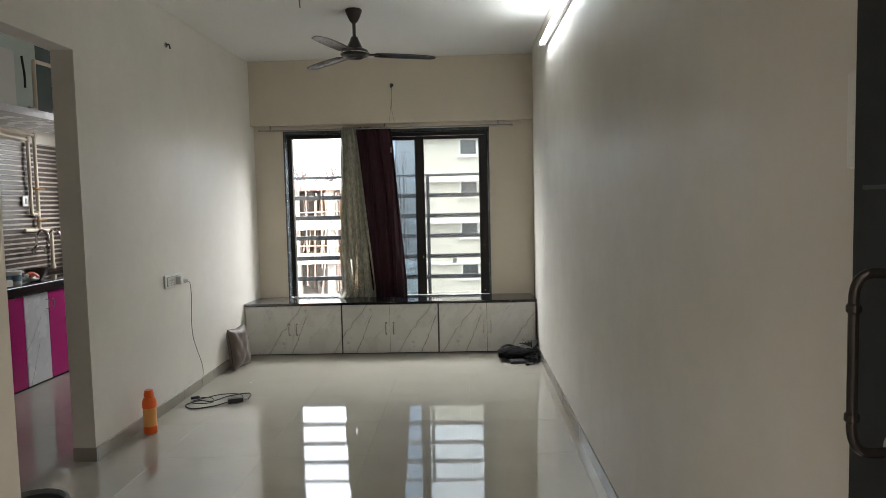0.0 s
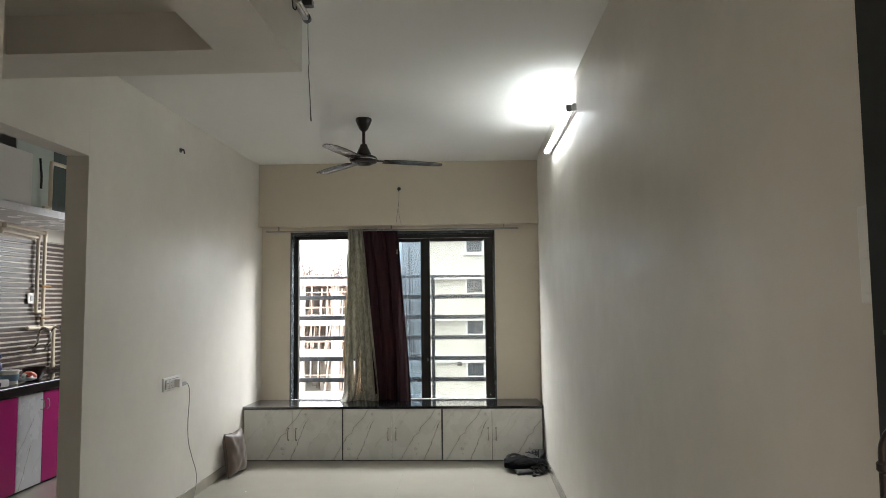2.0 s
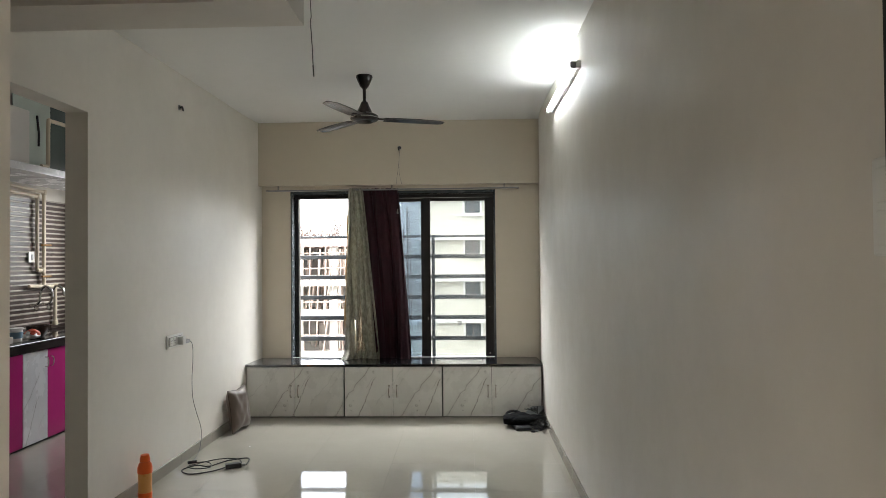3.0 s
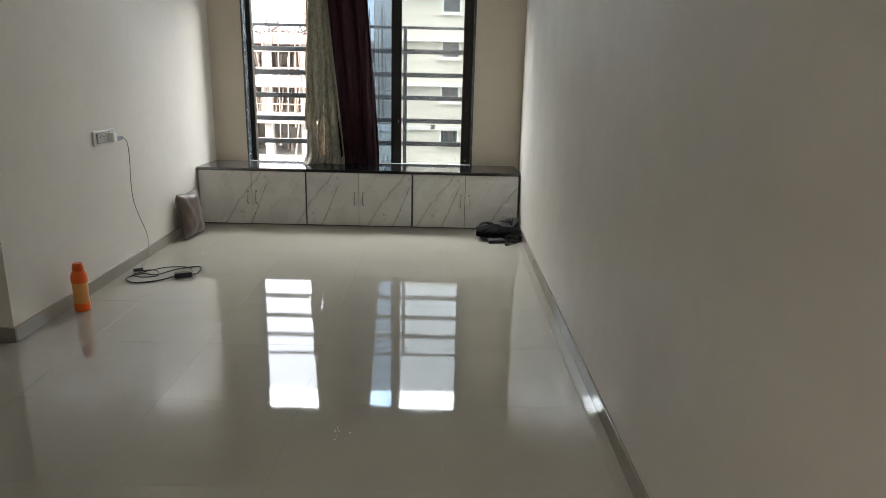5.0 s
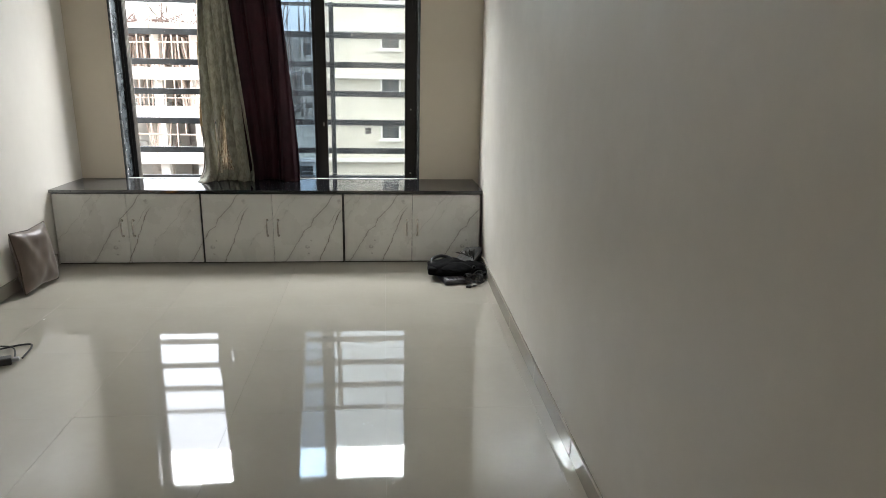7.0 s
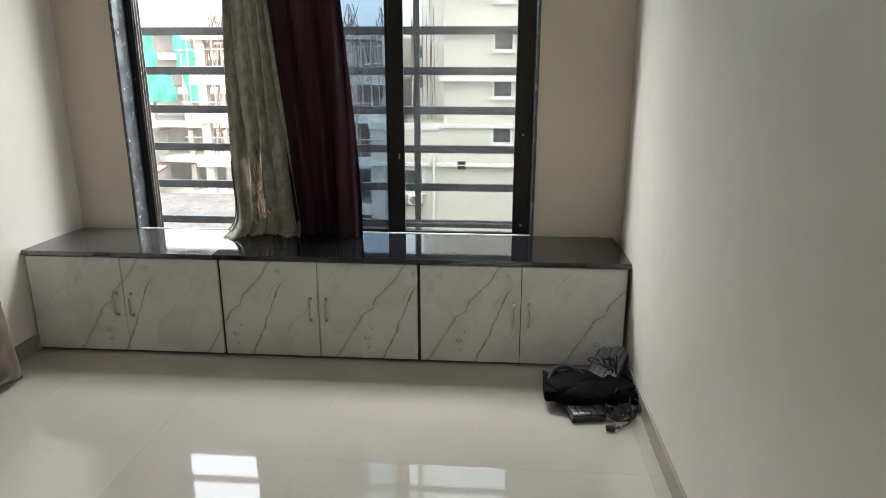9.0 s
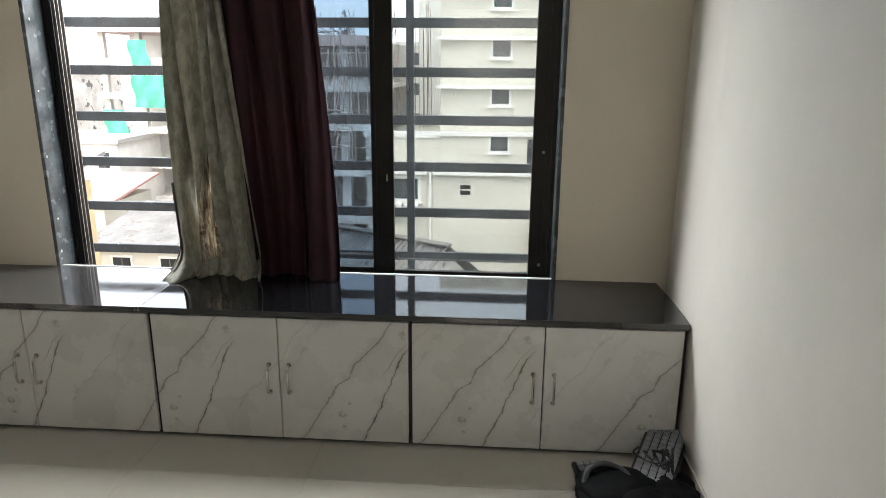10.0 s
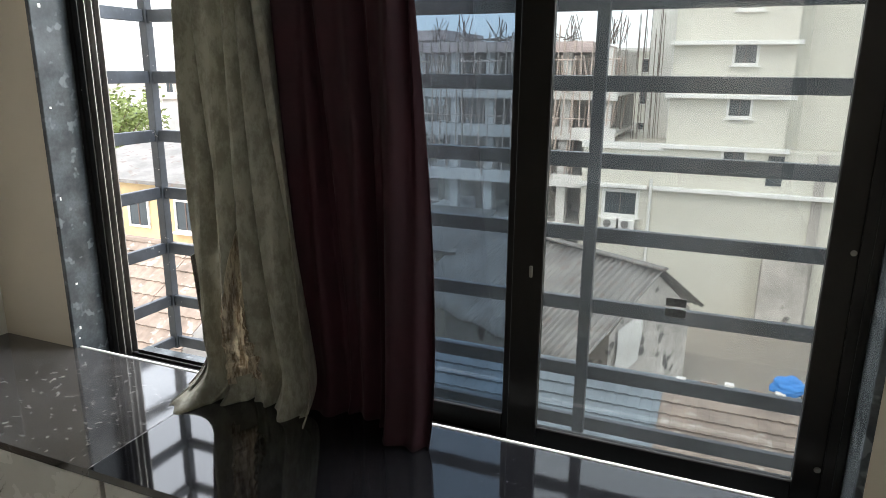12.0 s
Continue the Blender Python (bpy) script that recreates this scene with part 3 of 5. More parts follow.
# ---- low cabinets under the window ----
TOPZ = 0.505
wt = thing("worktop", "polished black granite ledge over the low cabinets", "worktop", (1.41, 6.78, 0.484))
part("slab", prism(((0.002, 6.536), (0.9195, 6.536), (0.9045, 6.998), (0.033, 6.998), (0.018, 6.83)), 0.484, TOPZ, 0.0008), DUSTY, wt, "dusty speckled slab")
part("joint", prism(((0.9197, 6.537), (0.9208, 6.537), (0.9058, 6.997), (0.9047, 6.997)), 0.486, TOPZ + 0.0003), GREYPL, wt, "pale joint filler")
part("slab", prism(((0.921, 6.536), (W - 0.002, 6.536), (W - 0.001, 6.62), (W - 0.003, 6.78), (W - 0.013, 6.998), (0.906, 6.998)), 0.484, TOPZ, 0.0008), GRANITE, wt)


def d_handle(parent, x, y, z0, z1, mat_=None, axis="z"):
    m = mat_ or CHROME
    h = part("handle", tube(((x, y, z0), (x, y - 0.020, z0 + 0.004), (x, y - 0.026, z0 + 0.022), (x, y - 0.026, (z0 + z1) / 2), (x, y - 0.026, z1 - 0.022), (x, y - 0.020, z1 - 0.004), (x, y, z1)), 0.0048, seg=10, n=5), m, parent, "small chrome bow handle", smooth=True)
    for z in (z0, z1):
        part("rose", rod((x, y + 0.0005, z), (x, y - 0.004, z), 0.0085, seg=14), m, h)


EDGES = (0.006, 0.946, 1.878, 2.812)
for i in range(3):
    a, b = EDGES[i], EDGES[i + 1]
    mid = (a + b) / 2 - 0.003
    cab = thing("cabinet", "low cabinet with two veined white marble-look doors", "cabinet", ((a + b) / 2, CAB, 0), "low cabinets under the window")
    part("carcass", box((a + 0.002, CAB + 0.012, 0.002), (b - 0.002, 6.984, 0.4835)), CARCASS, cab)
    for x0, x1 in ((a + 0.007, mid - 0.0018), (mid + 0.0018, b - 0.007)):
        d = part("door", box((x0, CAB - 0.006, 0.012), (x1, CAB + 0.0115, 0.477), 0.0015), MARBLE, cab, "veined white marble-look door")
        d_handle(d, mid - 0.036 if x0 < mid - 0.1 else mid + 0.036, CAB - 0.006, 0.196, 0.302)

# ---- ceiling fan ----
fan = thing("ceiling_fan", "dark brown three-blade ceiling fan, at rest", "ceiling fan", (1.353, 5.245, H))
F = (1.353, 5.245, 0)
part("canopy", lathe(((0, H), (0.060, H), (0.063, H - 0.012), (0.050, H - 0.045), (0.030, H - 0.085), (0.016, H - 0.098), (0, H - 0.098)), F), FANM, fan, smooth=True)
part("downrod", rod((F[0], F[1], H - 0.10), (F[0], F[1], 2.655), 0.0125, seg=14), FANM, fan, smooth=True)
part("lower_cup", lathe(((0.014, 2.690), (0.024, 2.685), (0.036, 2.655), (0.055, 2.615), (0.060, 2.600), (0.050, 2.596)), F), FANM, fan, smooth=True)
part("motor", lathe(((0.0, 2.600), (0.070, 2.598), (0.098, 2.585), (0.106, 2.570), (0.106, 2.556), (0.096, 2.543), (0.060, 2.533), (0.058, 2.528), (0.030, 2.524), (0, 2.522)), F, seg=36), FANM, fan, smooth=True)
part("trim_ring", lathe(((0.1065, 2.566), (0.1090, 2.563), (0.1065, 2.560)), F, seg=36), CHROME, fan, smooth=True)
for k in range(3):
    ang = radians(15 + 120 * k)
    m = Matrix.Translation((F[0], F[1], 2.560)) @ Matrix.Rotation(ang, 4, "Z")
    arm = box((0.085, -0.020, -0.005), (0.190, 0.020, 0.003), 0.002)
    bmesh.ops.transform(arm, matrix=m, verts=arm.verts)
    part("blade_arm", arm, FANM, fan)

    def blade(u, v):
        x = 0.150 + 0.468 * u
        half = 0.052 + 0.016 * math.sin(math.pi * min(1, u * 0.9 + 0.1)) - 0.030 * max(0, u - 0.93) / 0.07
        y = (v - 0.5) * 2 * half
        return m @ Vector((x, y, -0.004 - 0.03 * y - 0.008 * u * u + 0.006 * (1 - (2 * v - 1) ** 2)))
    solid(part("blade", sheet_grid(blade, 24, 8), FANM, fan, smooth=True), 0.003)

# ---- tube light on the east wall ----
tl = thing("tube_light", "lit white tube light on a slim white batten", "tube light", (W, 4.9, 2.66))
part("batten", box((W - 0.028, 4.275, 2.640), (W - 0.001, 5.520, 2.690), 0.004), WHITEPL, tl)
part("tube", rod((W - 0.048, 4.300, 2.660), (W - 0.048, 5.495, 2.660), 0.0135, seg=16), TUBE, tl, "glowing white tube", smooth=True)
for y in (4.276, 5.496):
    part("holder", box((W - 0.064, y, 2.640), (W - 0.029, y + 0.023, 2.682), 0.004), GREYPL, tl, "grey end holder")

# ---- ceiling fixture with a dangling lead ----
cf = thing("light_batten", "old metal light batten with a dangling lead", "fixture", (1.42, 2.8, 2.75))
part("bracket", box((1.4205, 2.52, 2.738), (1.446, 3.075, 2.772), 0.005, seg=2), ALUEDGE, cf)
part("tube_clip", rod((1.452, 2.86, 2.735), (1.452, 2.99, 2.738), 0.013, seg=14), CHROME, cf, smooth=True)
for y in (2.80, 2.92, 3.03):
    part("slot", box((1.4462, y, 2.746), (1.4472, y + 0.05, 2.764), 0.002), BLACKPL, cf)
part("hook", tube(((1.430, 2.86, 2.738), (1.432, 2.865, 2.705), (1.440, 2.875, 2.700), (1.442, 2.88, 2.715)), 0.003, seg=6), RUBBER, cf)
part("lamp_holder", box((1.447, 2.945, 2.752), (1.492, 2.985, 2.782), 0.004), BLACKPL, cf, "black lamp holder")
part("end_cap", rod((1.434, 3.0755, 2.755), (1.434, 3.10, 2.755), 0.020, seg=16), BLACKPL, cf, "black end cap", smooth=True)
part("lead", tube(((1.440, 3.088, 2.736), (1.441, 3.087, 2.66), (1.446, 3.087, 2.55), (1.443, 3.086, 2.53), (1.450, 3.086, 2.42), (1.454, 3.085, 2.33)), 0.0020, seg=6), WIRE, cf, "thin dangling lead")
part("lead_tail", tube(((1.4535, 3.085, 2.335), (1.455, 3.085, 2.31), (1.457, 3.085, 2.285)), 0.0032, seg=6), WIRE, cf)

# ---- wall bits ----
so = thing("wall_socket", "white plastic switch and socket plate with a charger", "wall socket", (0, 4.985, 0.917))
part("plate", box((0.0005, 4.850, 0.870), (0.012, 5.118, 0.964), 0.004, seg=2), WHITEPL, so)
part("inner_frame", box((0.0125, 4.875, 0.884), (0.015, 5.094, 0.950), 0.002), GREYPL, so, "thin grey line round the modules")
for k, y in enumerate((4.882, 4.934, 4.986, 5.040)):
    mo = part("module", box((0.0153, y, 0.888), (0.019, y + 0.048, 0.946), 0.002), WHITEPL, so)
    if k in (0, 1):
        for dy, dz in ((0.016, 0.036), (0.032, 0.036), (0.024, 0.018)):
            part("pin_hole", rod((0.0192, y + dy, 0.888 + dz), (0.0197, y + dy, 0.888 + dz), 0.0035, seg=10), BLACKPL, mo)
    elif k == 3:
        part("rocker", box((0.0192, y + 0.008, 0.896), (0.0225, y + 0.040, 0.938), 0.002), WHITEPL, mo)
ch = thing("phone_charger", "white phone charger plugged into the wall socket", "charger", (0.03, 5.05, 0.905))
part("body", box((0.0198, 5.000, 0.885), (0.062, 5.045, 0.944), 0.006, seg=2), WHITEPL, ch)
part("plug", box((0.030, 5.0455, 0.886), (0.056, 5.135, 0.912), 0.005, seg=2), GREYPL, ch, "grey cable plug")
part("lead", tube(((0.043, 5.135, 0.899), (0.040, 5.175, 0.893), (0.032, 5.235, 0.850), (0.022, 5.265, 0.74), (0.012, 5.272, 0.60), (0.012, 5.285, 0.45), (0.014, 5.35, 0.32), (0.018, 5.42, 0.20), (0.020, 5.43, 0.12), (0.035, 5.36, 0.035), (0.06, 5.22, 0.006), (0.075, 5.10, 0.004)), 0.0025, seg=8, n=8), WIRE, ch, "thin grey charging lead")

ad = thing("power_adapter", "black power adapter with a looped lead on the floor", "adapter", (0.3, 4.98, 0))
bm = box((-0.055, -0.024, 0.0005), (0.055, 0.024, 0.034), 0.006, seg=2)
bmesh.ops.transform(bm, matrix=pose(0.425, 5.00, 0, 0, 0, 25), verts=bm.verts)
part("brick", bm, BLACKPL, ad)
bm = box((0.056, -0.012, 0.008), (0.084, 0.012, 0.026), 0.004)
bmesh.ops.transform(bm, matrix=pose(0.425, 5.00, 0, 0, 0, 25), verts=bm.verts)
part("plug", bm, GREYPL, ad)
part("lead", tube(((0.38, 4.98, 0.012), (0.30, 4.90, 0.006), (0.17, 4.84, 0.006), (0.08, 4.93, 0.006), (0.14, 5.03, 0.008), (0.25, 5.00, 0.012), (0.33, 5.14, 0.010), (0.46, 5.22, 0.006), (0.50, 5.06, 0.008)), 0.0045, seg=8, n=8), RUBBER, ad, "thick black lead")
part("lead", tube(((0.48, 5.03, 0.010), (0.40, 5.17, 0.014), (0.26, 5.16, 0.016), (0.15, 5.06, 0.014), (0.10, 4.98, 0.015), (0.18, 4.93, 0.015), (0.27, 4.97, 0.016), (0.20, 5.10, 0.012), (0.09, 5.10, 0.006)), 0.0035, seg=8, n=8), RUBBER, ad, "thin black lead")
part("jack", rod((0.055, 5.085, 0.012), (0.11, 5.115, 0.012), 0.011, seg=12), BLACKPL, ad, smooth=True)

for nm, p, ax in (("wall_hole", (0.0, 5.074, 2.628), (1, 0, 0)), ("beam_hole", (1.455, 6.895, 2.612), (0, -1, 0))):
    h = thing("cable_outlet", "small round cable outlet with stubs of wire", "cable outlet", p, "cable outlets")
    P, A = Vector(p), Vector(ax)
    part("ring", rod(P + A * 0.0005, P + A * 0.006, 0.020, seg=18), GREYPL, h, smooth=True)
    part("opening", rod(P + A * 0.0062, P + A * 0.009, 0.015, seg=16), BLACKPL, h)
    s = A.cross(Vector((0, 0, 1)))
    part("wire_stub", tube((P + A * 0.008, P + A * 0.03 + s * 0.010, P + A * 0.035 + s * 0.004 - Vector((0, 0, 0.03))), 0.006, seg=6), RUBBER, h)
    if nm == "beam_hole":
        for dx in (-0.035, 0.02):
            part("bare_wire", tube((P + A * 0.010, P + A * 0.014 + Vector((-0.004, 0, -0.12)), P + A * 0.010 + Vector((-0.010 + dx * 0.3, 0, -0.25)), P + A * 0.010 + Vector((dx, 0, -0.365))), 0.0016, seg=5), WIRE, h)

sb = thing("switchboard", "white modular switchboard on the wall behind the door", "switchboard", (W, 1.24, 1.56))
part("plate", box((W - 0.014, 1.125, 1.478), (W - 0.0005, 1.358, 1.645), 0.006, seg=2), WHITEPL, sb)
for k in range(4):
    for r in range(2):
        part("rocker", box((W - 0.018, 1.150 + k * 0.048, 1.495 + r * 0.072), (W - 0.0145, 1.194 + k * 0.048, 1.555 + r * 0.072), 0.002), WHITEPL, sb)

# ---- entrance door, standing open against the east wall ----
dr = thing("door_1", "black laminate entrance door standing open", "door", (2.72, 0.25, 0), kind="structure")
part("leaf", box((2.700, 0.25, 0.008), (2.738, 1.145, 2.09), 0.002), DOORM, dr)
part("groove", box((2.6985, 0.30, 1.440), (2.6998, 1.12, 1.446)), CARCASS, dr)
BRONZE = mat("dark_bronze", (0.028, 0.023, 0.020), 0.2, metal=0.6, var=0.3)
hd = part("handle", tube(((2.693, 1.030, 1.330), (2.656, 1.032, 1.331), (2.643, 1.036, 1.312), (2.642, 1.037, 1.27), (2.642, 1.037, 1.214), (2.642, 1.037, 1.158), (2.643, 1.036, 1.116), (2.656, 1.032, 1.097), (2.693, 1.030, 1.098)), 0.0066, seg=14, n=6), BRONZE, dr, "dark bronze pull handle", smooth=True)
for z in (1.330, 1.098):
    part("rose", rod((2.6995, 1.030, z), (2.692, 1.030, z), 0.021, seg=24), ALUEDGE, hd, "pale round rose", smooth=True)
for z in (1.286, 1.142):
    part("collar", lathe(((0.0067, -0.007), (0.0092, -0.004), (0.0092, 0.004), (0.0067, 0.007)), (2.642, 1.037, z), seg=16), BRONZE, hd, smooth=True)
part("latch_knob", rod((2.6995, 1.10, 0.83), (2.680, 1.10, 0.83), 0.014, seg=16), CHROME, dr, "small metal latch", smooth=True)
for z in (0.25, 1.05, 1.85):
    part("hinge", rod((2.745, 0.246, z - 0.05), (2.745, 0.246, z + 0.05), 0.007, seg=10), CHROME, dr)

# ---- loose things on the floor ----
bo = thing("water_bottle", "orange plastic water bottle standing on the floor", "bottle", (0.095, 4.347, 0))
B = (0.095, 4.347, 0)
part("base", lathe(((0, 0.001), (0.036, 0.001), (0.042, 0.006), (0.043, 0.050), (0.041, 0.052), (0, 0.052)), B), ORANGE, bo, smooth=True)
part("body", lathe(((0.0405, 0.0525), (0.0415, 0.06), (0.040, 0.10), (0.0415, 0.14), (0.0405, 0.170)), B), AMBER, bo, "amber middle of the bottle", smooth=True)
part("shoulder", lathe(((0.0435, 0.171), (0.0445, 0.18), (0.0435, 0.205), (0.038, 0.225), (0.030, 0.238)), B), ORANGE, bo, smooth=True)
part("cap", lathe(((0.028, 0.239), (0.031, 0.242), (0.030, 0.262), (0.026, 0.272), (0.025, 0.282), (0, 0.284)), B), ORANGE, bo, smooth=True)

def cushion_point(u, v, side):
    w, h = 0.155, 0.182
    pin = 1 - 0.10 * (1 - abs(u)) ** 1.2 * abs(v) ** 3
    pin2 = 1 - 0.10 * (1 - abs(v)) ** 1.2 * abs(u) ** 3
    t = 0.056 * ((1 - u ** 4) * (1 - v ** 4)) ** 0.55
    t *= 1 + 0.22 * noise.noise(Vector((u * 2.2, v * 2.2, side * 3))) - (0.25 if v < -0.45 and side > 0 else 0) * math.exp(-((v + 0.62) / 0.07) ** 2)
    return Vector((w * u * pin2, side * t, h * v * pin + h))


cu = bmesh.new()
for s in (-1, 1):
    sheet_grid(lambda a, b: cushion_point(2 * a - 1, 2 * b - 1, s), 28, 28, cu)
bmesh.ops.remove_doubles(cu, verts=cu.verts, dist=0.0008)
ct = thing("cushion", "brown satin cushion leaning against the wall", "cushion", (0, 0, 0))
part("cover", cu, CUSHION, ct, smooth=True)
edge = [cushion_point(a, b, 0) for a, b in ((-1, -1), (0, -1), (1, -1), (1, 0), (1, 1), (0, 1), (-1, 1), (-1, 0), (-1, -1))]
part("piping", tube(edge, 0.004, seg=6, n=1), mat("dark_piping", (0.05, 0.032, 0.022), 0.6), ct, "dark piped edge")
ct.matrix_world = Matrix.Translation((0.112, 6.085, 0.006)) @ Matrix.Rotation(radians(82), 4, "Z") @ Matrix.Rotation(radians(-7), 4, "X")


def keyboard(m, label):
    kb = thing("keyboard", label, "keyboard", (0, 0, 0), "keyboards in the heap")
    part("case", box((-0.215, -0.070, 0), (0.215, 0.070, 0.022), 0.005, seg=2), BLACKPL, kb)
    keym = mat("grey_keycap", (0.26, 0.27, 0.28), 0.45, var=0.15, bump=0)
    for r in range(5):
        x = -0.203
        for c in range(16):
            w = 0.0225
            if r == 0 and 4 <= c <= 8:
                if c > 4:
                    continue
                w = 0.0225 * 5 + 0.003 * 4
            x0 = -0.203 + c * 0.0255
            part("key", box((x0, -0.062 + r * 0.025, 0.0225), (x0 + w, -0.0405 + r * 0.025, 0.030), 0.002), keym, kb)
    kb.matrix_world = m
    return kb


keyboard(pose(2.556, 6.262, 0.002, 0, 0, 102), "black computer keyboard with grey keys on the floor")
keyboard(Matrix.Translation((2.705, 6.375, 0.062)) @ Matrix.Rotation(radians(66), 4, "Z") @ Matrix.Rotation(radians(-6), 4, "Y"), "black keyboard with grey keys lying on the heap")


def lump(center, size, seed, rough_amp=0.18, flat=True):
    bm = bmesh.new()
    bmesh.ops.create_icosphere(bm, subdivisions=4, radius=1)
    for v in bm.verts:
        n = noise.noise(v.co * 1.4 + Vector((seed, 0, 0))) + 0.5 * noise.noise(v.co * 3.1 + Vector((0, seed, 0)))
        r = 1 + rough_amp * n
        p = Vector((v.co.x * size[0] * r, v.co.y * size[1] * r, v.co.z * size[2] * r))
        if flat:
            p.z = max(p.z, -size[2] * 0.55)
        v.co = p + Vector(center)
    return bm


BAGCLOTH = mat("black_nylon", (0.003, 0.003, 0.0034), 0.7, ior=1.14, var=0.4, big=12, fine=160, bump=0.5, bscale=60)
bg = thing("shoulder_bag", "crumpled black nylon bag lying on keyboards", "bag", (2.6, 6.25, 0))
part("body", lump((2.565, 6.235, 0.058), (0.140, 0.120, 0.056), 3.1, 0.15), BAGCLOTH, bg, smooth=True)
part("flap", lump((2.600, 6.180, 0.070), (0.110, 0.085, 0.036), 7.7, 0.16, False), BAGCLOTH, bg, smooth=True)
part("strap", tube(((2.455, 6.235, 0.085), (2.470, 6.275, 0.108), (2.52, 6.300, 0.118), (2.57, 6.285, 0.112), (2.60, 6.25, 0.100)), 0.011, seg=10, n=8), BLACKPL, bg, "shiny black strap", smooth=True)
part("side_pocket", box((2.430, 6.140, 0.034), (2.520, 6.225, 0.082), 0.012, seg=2), BAGCLOTH, bg)
sp = thing("speaker_box", "black cloth-covered box leaning on the wall", "box", (2.73, 6.24, 0))
part("body", lump((2.715, 6.235, 0.048), (0.098, 0.105, 0.046), 1.3, 0.34), BAGCLOTH, sp, smooth=True)
cb = thing("cable_bundle", "tangle of black computer cables on the floor", "cables", (2.74, 6.1, 0))
rc = random.Random(5)
for k in range(9):
    cx, cy = 2.735 + rc.uniform(-0.03, 0.025), 6.12 + rc.uniform(-0.03, 0.05)
    pts = []
    a0, r0 = rc.uniform(0, 6.28), rc.uniform(0.035, 0.068)
    for i in range(10):
        a = a0 + i * 0.75
        pts.append((min(2.800, cx + r0 * math.cos(a) * 0.85), cy + r0 * math.sin(a) * 1.25, 0.006 + 0.012 * k * rc.uniform(0.2, 1.0)))
    part("cable", tube(pts, 0.003, seg=6, n=5), RUBBER, cb)
for k in range(5):
    pts = [(2.66 + 0.02 * k, 6.44 - 0.03 * k, 0.10), (2.63 + 0.03 * k, 6.37, 0.120 + 0.006 * k), (2.68 + 0.015 * k, 6.30, 0.130 - 0.01 * k), (2.74, 6.34 + 0.01 * k, 0.125), (2.70 + 0.01 * k, 6.40, 0.115)]
    part("cable", tube(pts, 0.003, seg=6, n=6), RUBBER, cb)
part("plug", box((2.655, 5.985, 0.002), (2.690, 6.012, 0.018), 0.005, seg=2), BLACKPL, cb)
part("plug", box((2.700, 6.010, 0.002), (2.720, 6.034, 0.016), 0.004, seg=2), GREYPL, cb)
part("plug_lead", tube(((2.69, 6.00, 0.010), (2.72, 6.02, 0.008), (2.76, 6.06, 0.008), (2.775, 6.14, 0.015)), 0.003, seg=6), RUBBER, cb)

bk = thing("bucket", "teal plastic bin with a dark grey rim", "bucket", (0.42, 2.66, 0))
K = (0.42, 2.66, 0)
part("wall", lathe(((0, 0.012), (0.095, 0.012), (0.100, 0.050), (0.124, 0.255), (0.120, 0.255), (0.096, 0.055), (0, 0.030)), K, seg=36), TEAL, bk, smooth=True)
part("base_ring", lathe(((0.100, 0.001), (0.108, 0.002), (0.112, 0.046), (0.103, 0.049), (0.099, 0.004)), K, seg=36), GREYPL, bk, "dark grey base ring", smooth=True)
part("rim", lathe(((0.121, 0.245), (0.136, 0.240), (0.141, 0.285), (0.139, 0.305), (0.128, 0.308), (0.120, 0.290)), K, seg=36), GREYPL, bk, "dark grey rim", smooth=True)
for a in (20, 200):
    part("lug", rod((K[0] + 0.11 * math.cos(radians(a)), K[1] + 0.11 * math.sin(radians(a)), 0.12), (K[0] + 0.150 * math.cos(radians(a)), K[1] + 0.150 * math.sin(radians(a)), 0.12), 0.007, seg=10), BLACKPL, bk)
st = thing("low_stool", "low dark wooden stool on the kitchen floor", "stool", (-0.72, 4.02, 0))
part("seat", box((-1.06, 3.87, 0.115), (-0.66, 4.10, 0.140), 0.006, seg=2), WOOD, st)
for x in (-1.02, -0.71):
    part("leg", box((x - 0.012, 3.89, 0.001), (x + 0.012, 4.08, 0.1145), 0.003), WOOD, st)

# ---- kitchen seen through the opening ----
KX = -1.42
kw = thing("kitchen_worktop", "polished black granite kitchen worktop", "worktop", (-1.7, 5.6, 0.765))
part("slab", box((-1.998, 4.2, 0.770), (KX + 0.02, 6.95, 0.845), 0.004), GRANITE, kw)
for i, y in enumerate((4.17, 4.805, 5.440, 6.075)):
    ku = thing("kitchen_cabinet", "floor cabinet with one white and one pink door", "cabinet", (KX, y + 0.317, 0), "kitchen floor cabinets")
    part("carcass", box((-1.99, y + 0.002, 0.002), (KX - 0.019, y + 0.633, 0.769)), CARCASS, ku)
    for k, m_ in ((0, KMARBLE), (1, PINK)):
        d = part("door", box((KX - 0.018, y + 0.003 + k * 0.317, 0.020), (KX, y + 0.315 + k * 0.317, 0.760), 0.0015), m_, ku, "white marble-look door" if k == 0 else "glossy pink door")
        yy = y + 0.317 + (0.035 if k else -0.035)
        part("handle", tube(((KX, yy, 0.62), (KX + 0.024, yy, 0.626), (KX + 0.030, yy, 0.66), (KX + 0.024, yy, 0.694), (KX, yy, 0.70)), 0.005, seg=8), CHROME, d, "chrome bow handle", smooth=True)
cl = thing("stone_cladding", "striped brown and cream stone strip wall tiles", "wall tiles", (-1.99, 5.6, 0.846), kind="structure")
z = 0.847
rk = random.Random(9)
i = 0
while z < 2.06:
    h = rk.uniform(0.011, 0.019) if i % 2 else rk.uniform(0.026, 0.036)
    part("strip", box((-1.9995, 4.2, z), (-1.978 + rk.uniform(-0.008, 0.006), 7.04, z + h - 0.001), 0.002), STONE_B if i % 2 else STONE_A, cl)
    z += h
    i += 1
